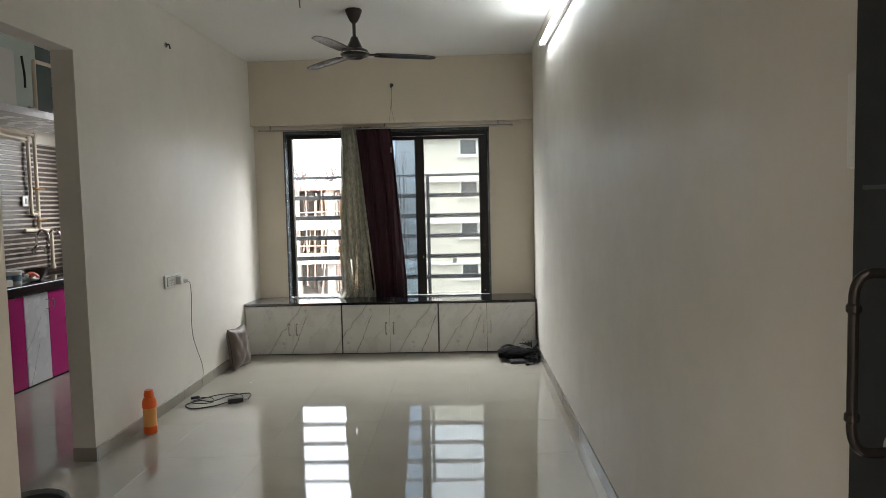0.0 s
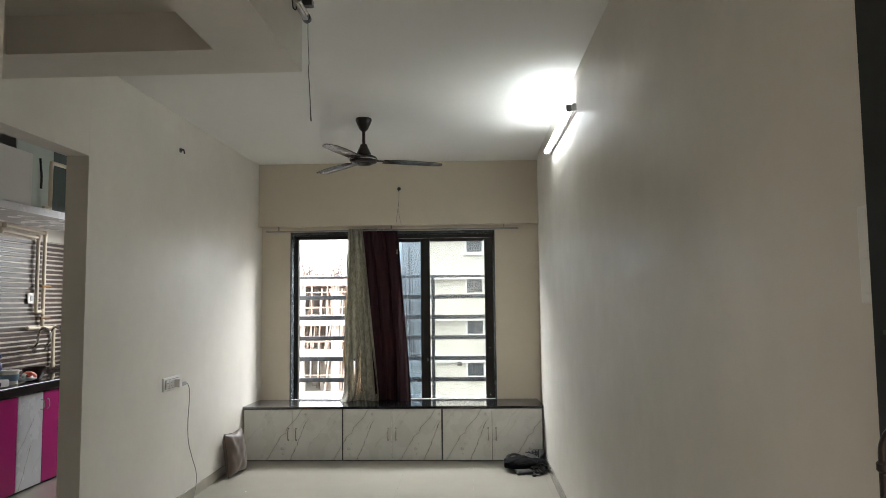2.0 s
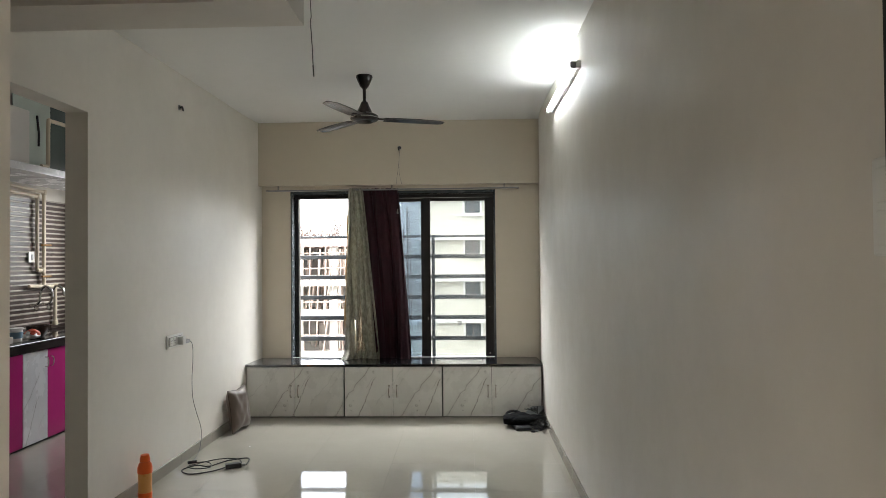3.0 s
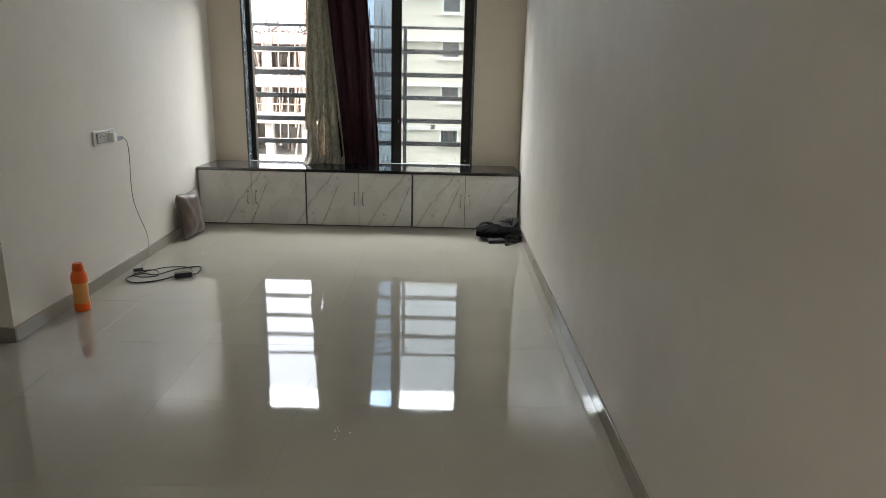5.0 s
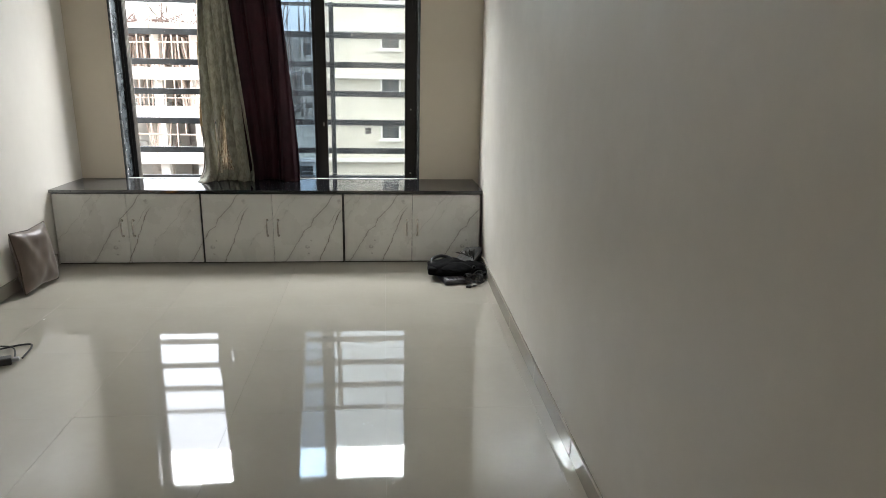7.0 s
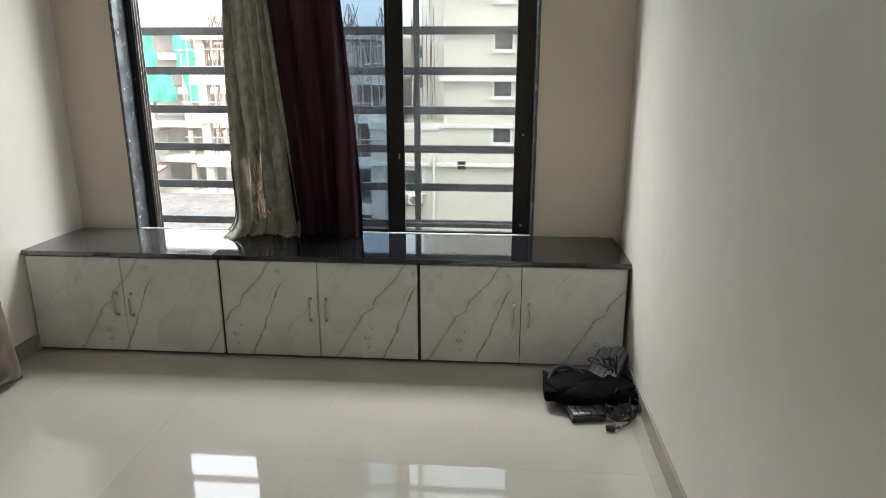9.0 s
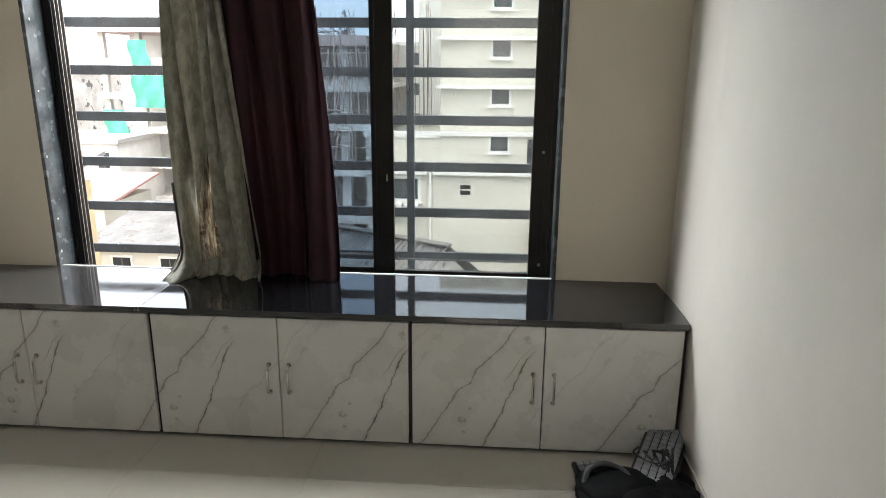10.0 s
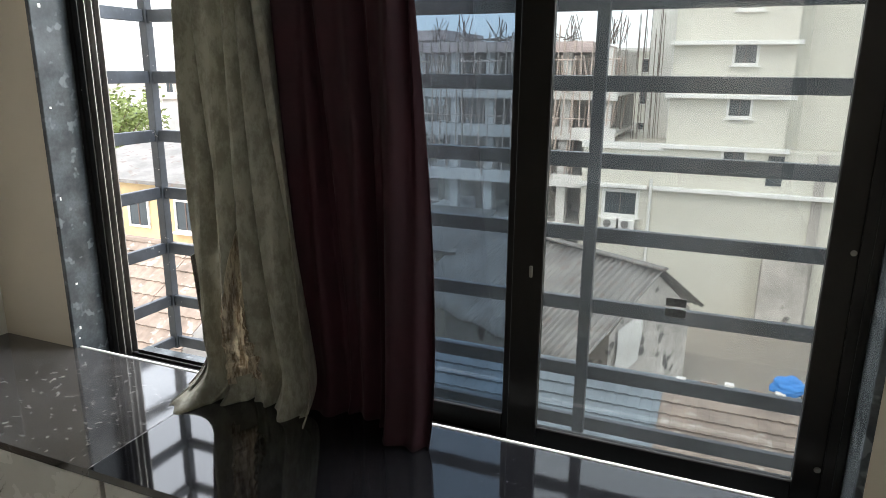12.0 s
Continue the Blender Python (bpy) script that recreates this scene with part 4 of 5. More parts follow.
part("top_edge", box((-1.9995, 4.2, z), (-1.975, 7.04, z + 0.012)), STONE_B, cl)
lf = thing("kitchen_loft", "marble loft shelf with a white loft cabinet", "shelf", (-1.7, 5.5, 2.228))
part("shelf", box((-1.999, 4.2, 2.228), (-1.40, 7.04, 2.290), 0.002), KMARBLE, lf)
part("loft_cabinet", box((-1.99, 4.2, 2.2905), (-1.41, 5.50, 2.72), 0.004), WHITEPL, lf, "plain white loft cabinet")
part("back_panel", box((-1.562, 5.505, 2.2905), (-1.550, 5.99, H - 0.002)), mat("pale_green_paint", (0.50, 0.58, 0.53), 0.6, var=0.06), lf, "pale green back panel")
# dark sheet put in so the right of the recess reads dark
part("side_panel", box((-1.620, 5.995, 2.2905), (-1.552, 6.70, H - 0.002)), mat("dark_recess_green", (0.07, 0.095, 0.09), 0.25, var=0.2), lf, "dark green-grey panel added to darken the loft recess")
part("hanging_strap", tube(((-1.405, 5.585, 2.70), (-1.400, 5.59, 2.62), (-1.402, 5.605, 2.55), (-1.400, 5.600, 2.45)), 0.009, seg=6), RUBBER, lf, "hanging black strap")
pp = thing("water_pipes", "cream plastic water pipes with elbows and valves", "pipes", (-1.95, 6.5, 1.25))
PX = -1.945
for k, pts in enumerate((((6.42, 1.42), (6.42, 2.12), (5.9, 2.14)), ((6.52, 1.26), (6.52, 2.17), (5.95, 2.19)), ((6.42, 1.42), (6.50, 1.42)), ((6.30, 1.27), (6.70, 1.26), (6.70, 0.90)))):
    for (y0, z0), (y1, z1) in zip(pts, pts[1:]):
        part("pipe", rod((PX, y0, z0), (PX, y1, z1), 0.0165, seg=12), PIPE, pp, smooth=True)
    for y0, z0 in pts[1:]:
        part("elbow", lathe(((0, -0.026), (0.022, -0.022), (0.026, 0), (0.022, 0.022), (0, 0.026)), (PX, y0, z0), seg=14), PIPE, pp, smooth=True)
for z in (1.66, 1.36):
    part("valve", rod((PX + 0.02, 6.46, z), (PX + 0.02, 6.60, z), 0.010, seg=10), mat("brass_valve", (0.30, 0.17, 0.07), 0.4, metal=0.8), pp, "brass valve")
part("loft_pipe", tube(((-1.5, 6.20, 2.73), (-1.5, 5.93, 2.725), (-1.5, 5.885, 2.70), (-1.5, 5.88, 2.38), (-1.5, 5.87, 2.325), (-1.5, 5.79, 2.315)), 0.017, seg=10), PIPE, pp, smooth=True)
ks = thing("kitchen_switch", "small white switch plate on the stone wall tiles", "switch", (-1.97, 6.36, 1.545))
part("plate", box((-1.969, 6.315, 1.495), (-1.955, 6.405, 1.595), 0.004), WHITEPL, ks)
part("rocker", box((-1.9548, 6.345, 1.52), (-1.951, 6.375, 1.57), 0.002), GREYPL, ks)
for y in (6.34, 6.52):
    fa = thing("faucet", "chrome swan-neck kitchen wall tap", "tap", (-1.95, y, 1.10), "taps over the sink")
    part("spout", tube(((-1.96, y, 1.10), (-1.90, y, 1.10), (-1.87, y, 1.14), (-1.86, y, 1.22), (-1.82, y, 1.27), (-1.76, y, 1.24), (-1.745, y, 1.17)), 0.011, seg=10), CHROME, fa, smooth=True)
    part("knob", rod((-1.90, y, 1.08), (-1.90, y, 1.05), 0.018, seg=12), CHROME, fa, smooth=True)
stv = thing("gas_stove", "white enamel two-burner stove on the worktop", "stove", (-1.62, 5.15, 0.846))
part("body", box((-1.86, 4.85, 0.850), (-1.47, 5.40, 0.905), 0.008, seg=2), WHITEPL, stv)
for y in (5.0, 5.26):
    part("burner", lathe(((0, 0.03), (0.05, 0.03), (0.07, 0.0), (0, 0.0)), (-1.66, y, 0.9055), seg=18), BLACKPL, stv, "black burner", smooth=True)
    part("knob", rod((-1.469, y, 0.878), (-1.448, y, 0.878), 0.017, seg=14), BLACKPL, stv)
tb = thing("plastic_tub", "pale plastic tub with a blue label", "tub", (-1.58, 5.56, 0.846))
part("body", lathe(((0, 0.001), (0.058, 0.001), (0.066, 0.10), (0.070, 0.102), (0.070, 0.112), (0, 0.113)), (-1.58, 5.56, 0.846)), WHITEPL, tb, smooth=True)
part("label", lathe(((0.0610, 0.03), (0.0655, 0.08)), (-1.58, 5.56, 0.846)), mat("blue_label", (0.20, 0.32, 0.42), 0.4), tb, "blue band label", smooth=True)
bb = thing("soap_bottle", "dark blue squat bottle on the worktop", "bottle", (-1.80, 5.72, 0.846))
part("body", lathe(((0, 0.001), (0.035, 0.001), (0.038, 0.10), (0.030, 0.15), (0.014, 0.17), (0.014, 0.19), (0.030, 0.20), (0.028, 0.225), (0, 0.235)), (-1.80, 5.72, 0.846)), BLUEPL, bb, smooth=True)
pk = thing("food_packet", "crumpled red and white packet on the worktop", "packet", (-1.55, 5.74, 0.846))
part("bag", lump((-1.55, 5.74, 0.880), (0.055, 0.085, 0.045), 2.2, 0.3), WHITEPL, pk, smooth=True)
part("print_panel", lump((-1.545, 5.735, 0.892), (0.053, 0.062, 0.040), 4.4, 0.25), REDPL, pk, "red printed panel", smooth=True)
bw = thing("steel_bowl", "dark bowl by the sink", "bowl", (-1.62, 5.93, 0.846))
part("bowl", lathe(((0, 0.001), (0.05, 0.001), (0.085, 0.05), (0.095, 0.10), (0.092, 0.10), (0.08, 0.05), (0, 0.012)), (-1.62, 5.93, 0.846)), mat("brown_ceramic", (0.05, 0.03, 0.02), 0.3), bw, smooth=True)

# ---- skirting tiles ----


def skirting(name, pts, label):
    s = thing(name, label, "skirting", (pts[0][0], pts[0][1], 0), kind="structure")
    for (x0, y0), (x1, y1) in zip(pts, pts[1:]):
        L = math.hypot(x1 - x0, y1 - y0)
        dx, dy = (x1 - x0) / L, (y1 - y0) / L
        nx, ny = dy, -dx
        k = 0.0
        rs = random.Random(int(L * 1000))
        while k < L - 0.01:
            e = min(L, k + 0.6)
            o = 0.011 + rs.uniform(-0.0012, 0.0012)
            xs = sorted((x0 + dx * (k + 0.001), x0 + dx * (e - 0.001), x0 + dx * (k + 0.001) + nx * o, x0 + dx * (e - 0.001) + nx * o))
            ys = sorted((y0 + dy * (k + 0.001), y0 + dy * (e - 0.001), y0 + dy * (k + 0.001) + ny * o, y0 + dy * (e - 0.001) + ny * o))
            part("skirting_tile", box((xs[0], ys[0], 0.0006), (xs[-1], ys[-1], 0.080), 0.0015), SKIRT, s)
            k = e
    return s


skirting("baseboard_west", ((0.0005, 3.878), (0.0005, 6.535)), "grey-brown glazed skirting tiles along the wall")
skirting("baseboard_east", ((W - 0.0005, 6.535), (W - 0.0005, 0.205)), "grey-brown glazed skirting tiles along the wall")
skirting("baseboard_jamb", ((-0.130, 3.8775), (0.011, 3.8775)), "grey-brown glazed skirting tile on the wall end")
skirting("baseboard_stub", ((1.4105, 0.205), (1.4105, 1.2)), "grey-brown glazed skirting tiles on the wall end")

fl = random.Random(4)
bm = bmesh.new()
for cx, cy, n, r in ((1.765, 3.05, 7, 0.035), (1.735, 3.10, 4, 0.02), (0.35, 5.55, 3, 0.015), (2.1, 4.4, 3, 0.03)):
    for k in range(n):
        x, y, a = cx + fl.uniform(-r, r), cy + fl.uniform(-r, r), fl.uniform(0.003, 0.012)
        box((x, y, 0.0006), (x + a * 0.4, y + a, 0.0012), bm=bm)
single("paint_flecks", bm, WHITEPL, "dried white paint flecks on the floor tiles", "paint flecks", (1.6, 2.55, 0), kind="stuff")

# ---- outside ----
GZ = -13.0
structure("ground", box((-1500, 7.4, GZ - 1), (1500, 3000, GZ)), GROUND, "dusty town ground far below the window", "ground")
structure("house_front", box((-12, 7.21, GZ), (14, 7.23, 0.14)), CREAM, "outer face of the own building below the window", "wall")


def window_unit(parent, x0, x1, y, z0, z1, fr=0.14, ledge=True, material=None):
    w = part("window", box((x0 - fr, y - 0.07, z0 - fr), (x1 + fr, y - 0.001, z0)), material or WHITER, parent)
    part("frame", box((x0 - fr, y - 0.07, z1), (x1 + fr, y - 0.001, z1 + fr)), material or WHITER, w)
    part("frame", box((x0 - fr, y - 0.07, z0), (x0, y - 0.001, z1)), material or WHITER, w)
    part("frame", box((x1, y - 0.07, z0), (x1 + fr, y - 0.001, z1)), material or WHITER, w)
    part("pane", box((x0, y - 0.03, z0), (x1, y - 0.002, z1)), DARKPANE, w)
    part("mullion", box(((x0 + x1) / 2 - 0.03, y - 0.045, z0), ((x0 + x1) / 2 + 0.03, y - 0.031, z1)), REBAR, w)
    if ledge:
        part("sill", box((x0 - fr - 0.1, y - 0.22, z0 - fr - 0.08), (x1 + fr + 0.1, y - 0.001, z0 - fr - 0.002)), material or WHITER, w)


# cream apartment block
Y0 = 47.0
cbld = thing("apartment_building", "cream rendered apartment block with white window frames", "building", (2, Y0, GZ))
part("wall", box((-1.15, Y0, -2.72), (5.0, Y0 + 12, 14)), CREAM, cbld)
part("wall", box((5.01, Y0 + 1.6, -2.72), (9.5, Y0 + 12, 14)), CREAM, cbld)
part("podium_wall", box((-5.85, Y0 - 0.3, GZ), (9.8, Y0 + 12, -2.73)), CREAM, cbld)
part("parapet", box((-5.95, Y0 - 0.42, -2.95), (-1.2, Y0 - 0.12, -2.55)), WHITER, cbld)
part("stair_tower", box((-3.0, Y0 + 5, -2.7), (-1.2, Y0 + 12, 14)), WHITER, cbld)
for z in (8.9, 5.95, 3.0, 0.15, -2.70):
    part("ledge", box((-1.4, Y0 - 0.55, z - 0.12), (5.3, Y0 - 0.001, z + 0.12), 0.03), WHITER, cbld)
part("ledge", box((-6.0, Y0 - 0.75, -5.25), (-1.95, Y0 - 0.301, -5.02), 0.03), WHITER, cbld)
part("ledge", box((-1.6, Y0 - 0.75, -5.25), (9.9, Y0 - 0.301, -5.02), 0.03), WHITER, cbld)
for k in range(5):
    z = -3.35 + 2.83 * k + 0.0
    window_unit(cbld, 2.02, 3.08, Y0 - (0.3 if k == 0 else 0), z - 0.35, z + 0.62)
window_unit(cbld, -4.35, -2.55, Y0 - 0.3, -6.85, -5.55, 0.2)
part("drain_pipe", rod((-1.75, Y0 - 0.42, GZ), (-1.75, Y0 - 0.42, -4.6), 0.10, seg=8), WHITER, cbld)
part("drain_pipe", rod((-5.0, Y0 - 0.42, GZ), (-5.0, Y0 - 0.42, -5.3), 0.08, seg=8), WHITER, cbld)
part("doorway", box((4.3, Y0 - 0.34, -4.6), (5.1, Y0 - 0.302, -2.96)), DARKPANE, cbld)
part("wing", box((4.6, Y0 - 1.6, GZ), (6.9, Y0 - 0.31, -8.2)), SHABBY, cbld, "stained lower wing")
part("pilaster", box((6.7, Y0 - 0.42, GZ), (7.2, Y0 - 0.31, -2.8)), SHABBY, cbld)
for k in range(2):
    ac = thing("air_conditioner", "white outdoor air conditioner unit on a bracket", "air conditioner", (-4.0 + 1.05 * k, Y0 - 0.7, -7.75), "outdoor units under the window")
    x = -4.0 + 1.05 * k
    part("case", box((x - 0.45, Y0 - 0.80, -7.72), (x + 0.45, Y0 - 0.45, -7.12), 0.03), WHITER, ac)
    part("fan_grille", rod((x - 0.08, Y0 - 0.805, -7.42), (x - 0.08, Y0 - 0.83, -7.42), 0.24, seg=18), SHEET, ac)
    part("bracket", box((x - 0.5, Y0 - 0.9, -7.80), (x + 0.5, Y0 - 0.301, -7.73)), REBAR, ac)

# concrete frame under construction
cons = thing("construction_site", "unfinished concrete building with scaffold poles", "building", (-10, Y0, GZ))
XA, XB = -17.5, -4.2
floors = (-12.0, -8.2, -5.1, -2.2, 0.2)
for z in floors:
    part("slab", box((XA, Y0 + 0.2, z - 0.18), (XB, Y0 + 11, z + 0.05)), PALECON, cons)
    part("edge_beam", box((XA - 0.1, Y0 - 0.1, z - 0.42), (XB + 0.1, Y0 + 0.198, z + 0.34)), PALECON, cons)
for i, z in enumerate(floors):
    top_z = floors[i + 1] if i + 1 < len(floors) else 3.0
    for x in (-17.0, -14.6, -12.2, -9.8, -7.3, -4.8):
        for y in (Y0 + 0.5, Y0 + 5.5):
            # darker concrete on the rear columns imitates shade inside the frame
            part("column", box((x - 0.28, y, z + 0.051), (x + 0.28, y + 0.5, top_z - 0.19)), PALECON if y < Y0 + 2 else CONCRETE, cons)
    part("back_wall", box((XA, Y0 + 8.0, z + 0.051), (XB, Y0 + 8.2, top_z - 0.19)), CONCRETE, cons)
    if i < 3:
        for x in (-13.9, -8.9, -6.6):
            part("infill_wall", box((x, Y0 + 3.0, z + 0.051), (x + 1.5, Y0 + 3.2, top_z - 0.9)), SHABBY, cons)
part("formwork", box((XA - 0.3, Y0 - 0.2, 2.55), (XB - 1.5, Y0 + 9, 3.15)), FORMWORK, cons, "red shuttering boards of the top slab")
for k in range(18):
    x = XA + 0.2 + k * 0.62
    part("shutter_rib", box((x, Y0 - 0.30, 2.5), (x + 0.12, Y0 - 0.201, 3.2)), BAMBOO, cons)
ro = random.Random(21)
bm = bmesh.new()
for k in range(230):
    x, y = ro.uniform(XA, XB), Y0 + ro.uniform(-0.4, 5.5)
    i = ro.choice((2, 3, 3, 4, 4, 4))
    z0 = floors[i]
    z1 = (floors[i + 1] if i + 1 < 5 else 2.55) - 0.2
    rod((x, y, z0), (x + ro.uniform(-0.5, 0.5), y, z1), 0.055, bm, 5)
for k in range(26):
    x = XA - 0.3 + k * 0.53
    rod((x, Y0 - 0.5 - ro.uniform(0, .3), -5.5 + ro.uniform(0, 4)), (x + ro.uniform(-0.2, 0.2), Y0 - 0.6, ro.uniform(1.5, 4.2)), 0.045, bm, 5)
for z in (-3.5, -1.2, 1.0, 2.1):
    rod((XA - 0.5, Y0 - 0.6, z + ro.uniform(-.2, .2)), (XB + 0.2, Y0 - 0.6, z + ro.uniform(-.2, .2)), 0.045, bm, 5)
single("scaffolding", bm, BAMBOO, "many bamboo and steel props between the slabs", "scaffolding", (-10, Y0, 0), kind="stuff")
bm = bmesh.new()
for x in (-16.5, -14.6, -12.2, -9.8, -7.3, -5.2, -4.6):
    for k in range(9):
        rod((x + ro.uniform(-.5, .5), Y0 + 0.7 + ro.uniform(-.3, 3), 3.1), (x + ro.uniform(-.6, .6), Y0 + 0.7 + ro.uniform(-.3, 3), 4.1 + ro.uniform(0, 0.9)), 0.028, bm, 4)
for k in range(60):
    x, y = ro.uniform(-15, -7), Y0 + ro.uniform(0.3, 4)
    rod((x, y, 3.2 + ro.uniform(0, 0.2)), (x + ro.uniform(-1.2, 1.2), y + ro.uniform(-.6, .6), 3.3 + ro.uniform(0, 0.55)), 0.03, bm, 4)
for k in range(16):
    x, y = -4.4 + ro.uniform(-.6, 2.6), Y0 + 2 + ro.uniform(0, 2)
    rod((x, y, -2.6), (x + ro.uniform(-.12, .12), y, 3.6 + ro.uniform(0, 2)), 0.02, bm, 4)
single("reinforcing_bars", bm, REBAR, "rusty bars and tangled steel on the top floor", "rebar", (-10, Y0, 3), kind="stuff")

# green-netted block further to the west
gb = thing("netted_building", "half-built block wrapped in torn green netting", "building", (-26, 62, GZ))
for z in (-10, -7, -4, -1.2, 1.6):
    part("slab", box((-31, 60, z - 0.25), (-20.5, 69, z + 0.25)), PALECON, gb)
    for x in (-30.6, -27.5, -24.3, -21.2):
        part("column", box((x, 60.3, z + 0.251), (x + 0.45, 60.8, z + 2.54)), CONCRETE, gb)
    part("back_wall", box((-31, 66, z + 0.251), (-20.5, 66.2, z + 2.54)), PALECON, gb)
part("roof_band", box((-31.2, 59.7, 3.9), (-20.3, 69, 4.7)), FORMWORK, gb)
for k in range(7):
    x, z = -30.5 + ro.uniform(0, 8.5), ro.choice((-6.6, -3.6, -0.8, 2.0))
    part("net", sheet_grid(lambda u, v: Vector((x + 1.5 * u + 0.15 * math.sin(6 * v), 59.6 + 0.15 * math.sin(7 * u), z - 1.3 + 2.6 * v)), 8, 8), NET, gb, "torn green netting")


def house(name, x0, x1, y0, y1, z1, wall_m, roof_m, label, rows=1, n=4, roof="flat"):
    hs = thing(name, label, "house", ((x0 + x1) / 2, y0, GZ))
    part("wall", box((x0, y0, GZ), (x1, y1, z1)), wall_m, hs)
    if roof == "flat":
        part("roof", box((x0 - 0.3, y0 - 0.3, z1 + 0.001), (x1 + 0.3, y1 + 0.3, z1 + 0.35)), roof_m, hs)
    else:
        a = z1 + (x1 - x0) * 0.0 + 1.0
        bm = bmesh.new()
        v = [bm.verts.new(p) for p in ((x0 - 0.5, y0 - 0.5, z1), (x1 + 0.5, y0 - 0.5, z1), (x1 + 0.5, y1 + 0.5, a), (x0 - 0.5, y1 + 0.5, a), (x0 - 0.5, y0 - 0.5, z1 + 0.15), (x1 + 0.5, y0 - 0.5, z1 + 0.15), (x1 + 0.5, y1 + 0.5, a + 0.15), (x0 - 0.5, y1 + 0.5, a + 0.15))]
        for q in ((0, 1, 2, 3), (7, 6, 5, 4), (0, 4, 5, 1), (1, 5, 6, 2), (2, 6, 7, 3), (3, 7, 4, 0)):
            bm.faces.new([v[i] for i in q])
        part("roof", bm, roof_m, hs)
    for r in range(rows):
        for k in range(n):
            x = x0 + (x1 - x0) * (k + 0.5) / n
            zz = z1 - 1.9 - 3.0 * r
            window_unit(hs, x - 0.5, x + 0.5, y0, zz, zz + 1.2, 0.1, k % 2 == 0)
    return hs


house("old_apartment_block", -62, -40, 70, 80, 0.6, SHABBY, PALECON, "stained old apartment block with rows of windows", 4, 8)
house("house", -58, -50, 58, 66, -1.5, PALECON, PALECON, "pale flat-roofed town house", 2, 3)
house("house", -44, -36, 52, 60, -5.0, WHITER, REDROOF, "white house with a red band roof", 2, 3)
house("house", -34, -27, 55, 62, -4.6, PALECON, CONCRETE, "pale town house with a flat roof", 2, 3)
house("house", -30, -22, 44, 50, -7.2, CREAM, REDROOF, "low house with a red sheet roof", 1, 3, "lean")
house("house", -25, -14.5, 27, 31, -3.3, OCHRE, SHEET, "ochre house with a grey sheet roof", 1, 4, "lean")
house("house", -19, -11, 38, 44, -8.0, CREAM, SHEET, "low house with a grey sheet roof", 1, 3, "lean")
house("far_building", -18, -4.5, 75, 85, 3.4, CREAM, PALECON, "distant pale yellow block above the site", 4, 6)
house("far_building", -80, -64, 95, 110, 3.0, PALECON, WHITER, "distant pale block with many windows", 4, 7)
house("far_building", -40, -22, 100, 110, 2.0, WHITER, PALECON, "distant white block with many windows", 4, 7)

# corrugated shed
sh = thing("corrugated_shed", "old shed with a rusting corrugated sheet roof", "shed", (0.25, 34, GZ))
part("wall", box((-11, 31.2, GZ), (-0.1, 36.8, -8.9)), SHABBY, sh)


def corrugated(x0, x1, ya, za, yb, zb, amp=0.075, pitch=0.32):
    n = int((x1 - x0) / pitch * 4)
    return sheet_grid(lambda u, v: Vector((x0 + (x1 - x0) * u, ya + (yb - ya) * v + 0.12 * math.sin(3.1 * u * 9), za + (zb - za) * v + amp * math.sin(u * (x1 - x0) / pitch * 2 * math.pi))), n, 6)


solid(part("roof_sheet", corrugated(-11.4, 0.25, 28.8, -9.7, 34.0, -6.6), SHEET, sh, smooth=True), 0.03)
solid(part("roof_sheet", corrugated(-11.4, 0.25, 37.4, -8.9, 34.0, -6.6), SHEET, sh, smooth=True), 0.03)
bm = bmesh.new()
g = [bm.verts.new(p) for p in ((-0.09, 31.2, -8.9), (-0.09, 36.8, -8.9), (-0.09, 34, -6.75), (-0.3, 31.2, -8.9), (-0.3, 36.8, -8.9), (-0.3, 34, -6.75))]
for q in ((0, 1, 2), (5, 4, 3), (0, 3, 4, 1), (1, 4, 5, 2), (2, 5, 3, 0)):
    bm.faces.new([g[i] for i in q])
part("gable", bm, SHABBY, sh)
part("ridge_cap", box((-11.4, 33.8, -6.56), (0.35, 34.2, -6.46), 0.02), SHEET, sh)
sh.rotation_euler = (0, 0, radians(-30))
part("hanging_sheet", sheet_grid(lambda u, v: Vector((-0.02 + 0.06 * math.sin(5 * v), 31.6 + 1.6 * u, -8.8 - 2.2 * v + 0.5 * u)), 6, 6), PALECON, sh, "torn hanging sheet")


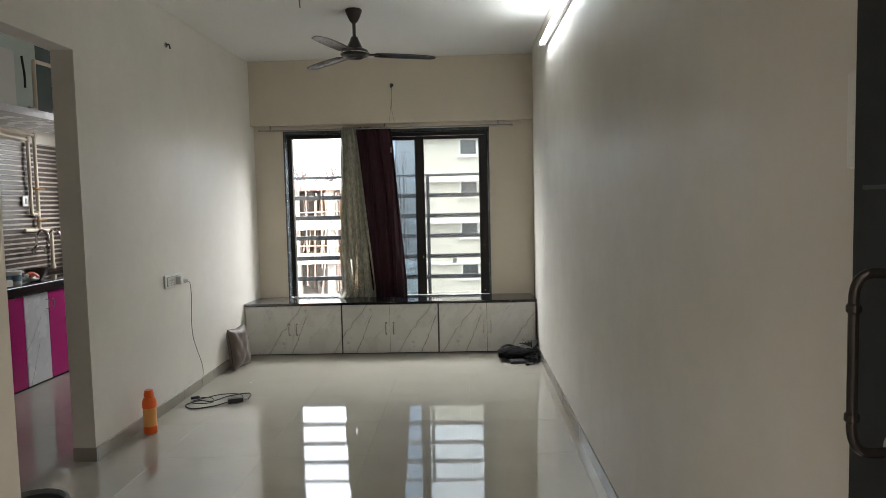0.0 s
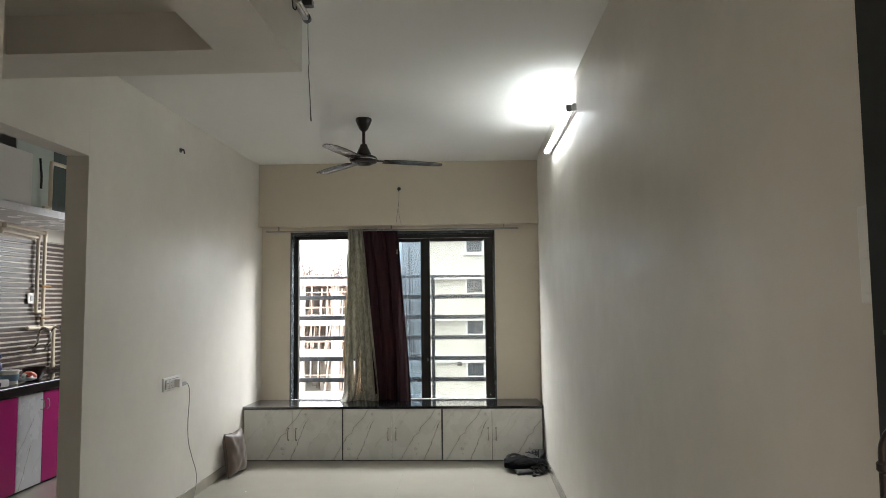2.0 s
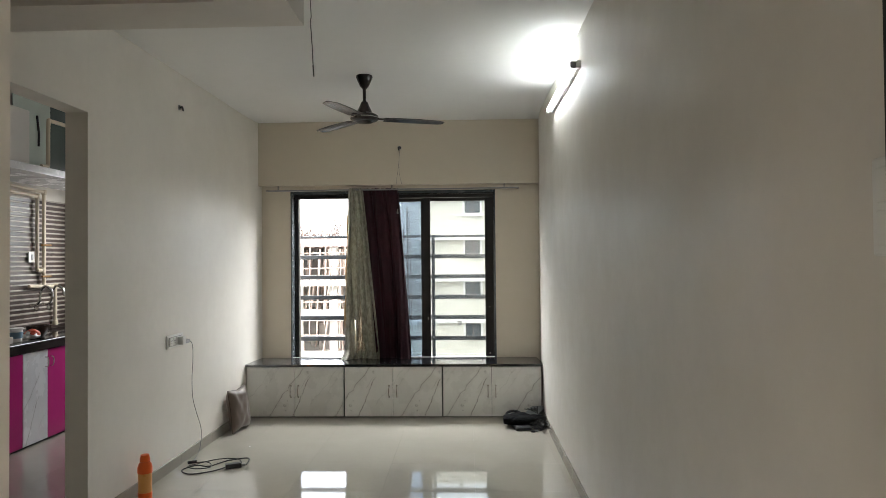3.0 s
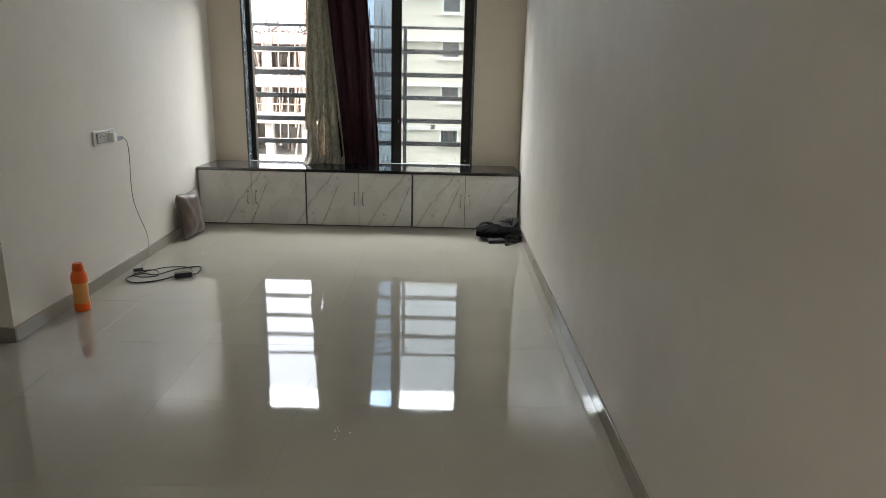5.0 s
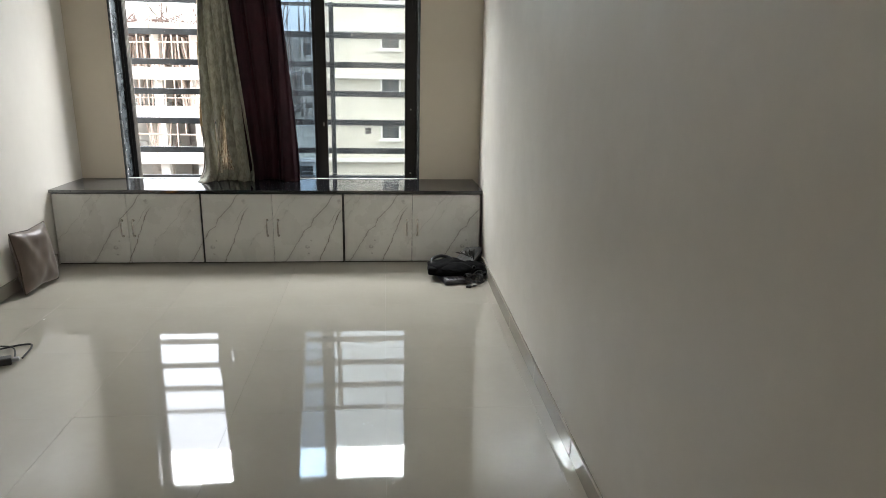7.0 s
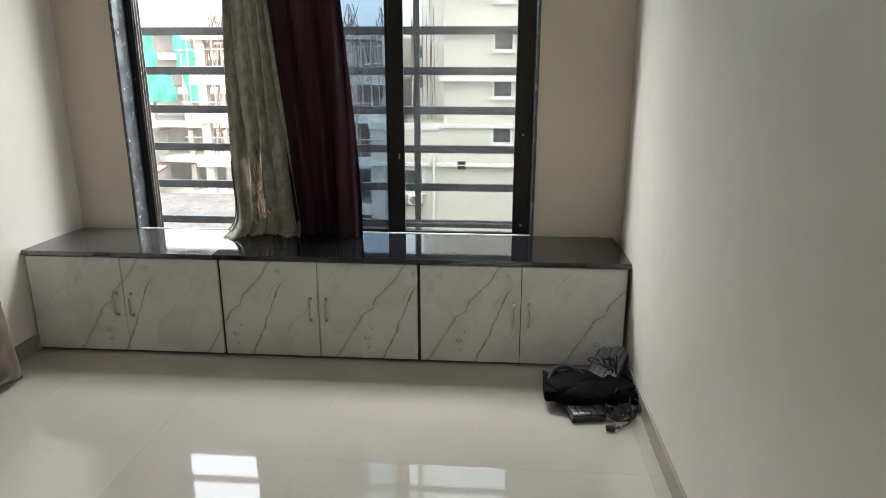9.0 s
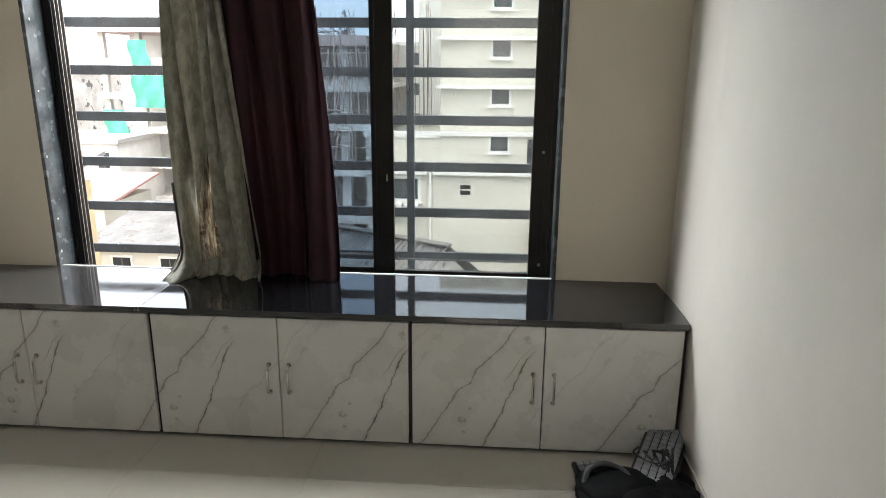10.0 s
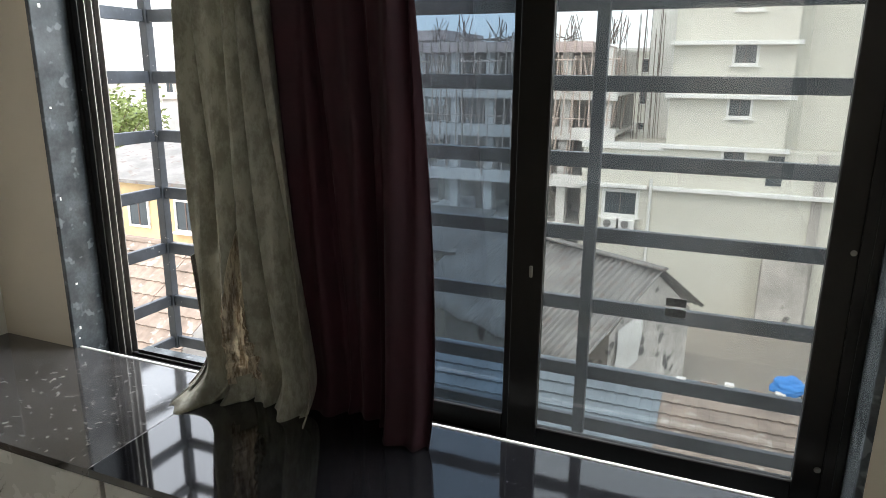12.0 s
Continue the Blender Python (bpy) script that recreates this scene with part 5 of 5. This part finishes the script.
def tiled_roof(name, x0, x1, ya, za, yb, zb, m1, m2, xs, label):
    t = thing(name, label, "roof", ((x0 + x1) / 2, ya, za))
    rows = 11
    for k in range(rows):
        f0, f1 = k / rows, (k + 1) / rows
        for a, b, m_ in ((x0, xs, m1), (xs, x1, m2)):
            n = max(2, int((b - a) / 0.30) * 3)
            bm = sheet_grid(lambda u, v: Vector((a + (b - a) * u, ya + (yb - ya) * (f0 + (f1 - f0) * 1.12 * v), za + (zb - za) * (f0 + (f1 - f0) * 1.12 * v) + 0.06 * (1 - v) + 0.030 * abs(math.sin(math.pi * u * (b - a) / 0.30)))), n, 1, None)
            solid(part("tile_course", bm, m_, t), 0.03)
    part("ridge", rod((x0, yb, zb + 0.06), (x1, yb, zb + 0.02), 0.12, seg=8), m1, t)
    part("house_wall", box((x0 + 0.3, ya + 0.4, GZ), (x1 - 0.3, yb + 2.0, za - 0.15)), SHABBY, t)
    for k in range(6):
        x = xs + 0.3 + k * 0.62
        part("loose_brick", box((x, yb - 0.1, zb + 0.10), (x + 0.24 + 0.2 * (k % 2), yb + 0.08, zb + 0.17 + 0.03 * (k % 3)), 0.01), CLAYTILE if k % 2 else PALECON, t)
    if x1 > 0:
        part("tarpaulin", lump((x1 - 0.3, yb + 0.3, zb + 0.28), (0.45, 0.3, 0.28), 5.5, 0.3), mat("blue_tarpaulin", (0.03, 0.20, 0.55), 0.5), t, "bundled blue tarpaulin")
    return t


tiled_roof("tiled_roof", -8.0, 4.6, 18.6, -8.2, 24.0, -6.95, BLUESHEET, CLAYTILE, 1.2, "tiled roof with blue and clay courses")
tiled_roof("tiled_roof", -17.5, -10.0, 16.0, -6.6, 20.5, -3.75, CLAYTILE, CLAYTILE, -12.0, "weathered clay tile roof below the window")


def tree(x, y, z1, r, seed):
    rt = random.Random(seed)
    tr_ = thing("tree", "leafy green tree with a loose uneven crown", "tree", (x, y, GZ), "trees behind the roofs")
    bm = rod((x, y, GZ), (x + 0.3, y, z1 - r * 1.1), 0.32, seg=9, r2=0.16)
    ends = []
    for k in range(9):
        a, l = k * 0.75 + rt.uniform(-.2, .2), r * rt.uniform(0.55, 0.95)
        e = Vector((x + l * math.cos(a), y + l * math.sin(a), z1 - r * 0.9 + rt.uniform(0, 1.0) * r))
        rod((x + 0.3, y, z1 - r * 1.3 + 0.1 * k), e, 0.10, bm, 6, 0.03)
        ends.append(e)
    part("trunk", bm, BARK, tr_)
    vs, fs = [], []
    for e in ends + [Vector((x, y, z1 - r * 0.2)), Vector((x + 0.4 * r, y - .3 * r, z1 - r * 0.5))]:
        for c in range(16):
            cc = e + Vector((rt.gauss(0, 0.28), rt.gauss(0, 0.28), rt.gauss(0, 0.22))) * r
            for l in range(14):
                p = cc + Vector((rt.gauss(0, 0.11), rt.gauss(0, 0.11), rt.gauss(0, 0.09))) * r
                d, s = Vector((rt.uniform(-1, 1), rt.uniform(-1, 1), rt.uniform(-.6, .6))).normalized() * 0.27, Vector((rt.uniform(-1, 1), rt.uniform(-1, 1), rt.uniform(-1, 1))).normalized() * 0.12
                i = len(vs)
                vs += [p - d, p + s, p + d, p - s]
                fs.append((i, i + 1, i + 2, i + 3))
    me = bpy.data.meshes.new("crown")
    me.from_pydata([v - Vector((x, y, GZ)) for v in vs], [], fs)
    me.materials.append(LEAF)
    o = new("crown", me)
    o.parent = tr_
    ORG[o] = ORG[tr_]


tree(-43.5, 45, -1.2, 3.6, 1)
tree(-47.0, 49, -1.8, 3.2, 2)
tree(-40.5, 62, -4.0, 3.0, 3)

# ---- floor tiles, last ----
XJ = [-2.2, -2.05, -1.45, -0.85, -0.25, 0.35, 0.953, 1.556, 2.159, 2.762, 2.82]
YJ = [-1.55, -0.885, -0.285, 0.315, 0.915, 1.515, 2.115, 2.715, 3.315, 3.918, 4.518, 5.118, 5.718, 6.318, 7.05]
shared = {}
for xa, xb in zip(XJ, XJ[1:]):
    for ya, yb in zip(YJ, YJ[1:]):
        key = (round(xb - xa, 3), round(yb - ya, 3))
        if key not in shared:
            hx, hy = key[0] / 2 - 0.0003, key[1] / 2 - 0.0003
            shared[key] = mesh_of("floor_tile", box((-hx, -hy, -0.008), (hx, hy, 0.0), 0.0003), TILE)
        o = new("tile", shared[key])
        o.location = ((xa + xb) / 2, (ya + yb) / 2, 0)
        o.rotation_euler = (random.uniform(-1, 1) * 0.0006, random.uniform(-1, 1) * 0.0006, 0)
        o.parent = FLOOR
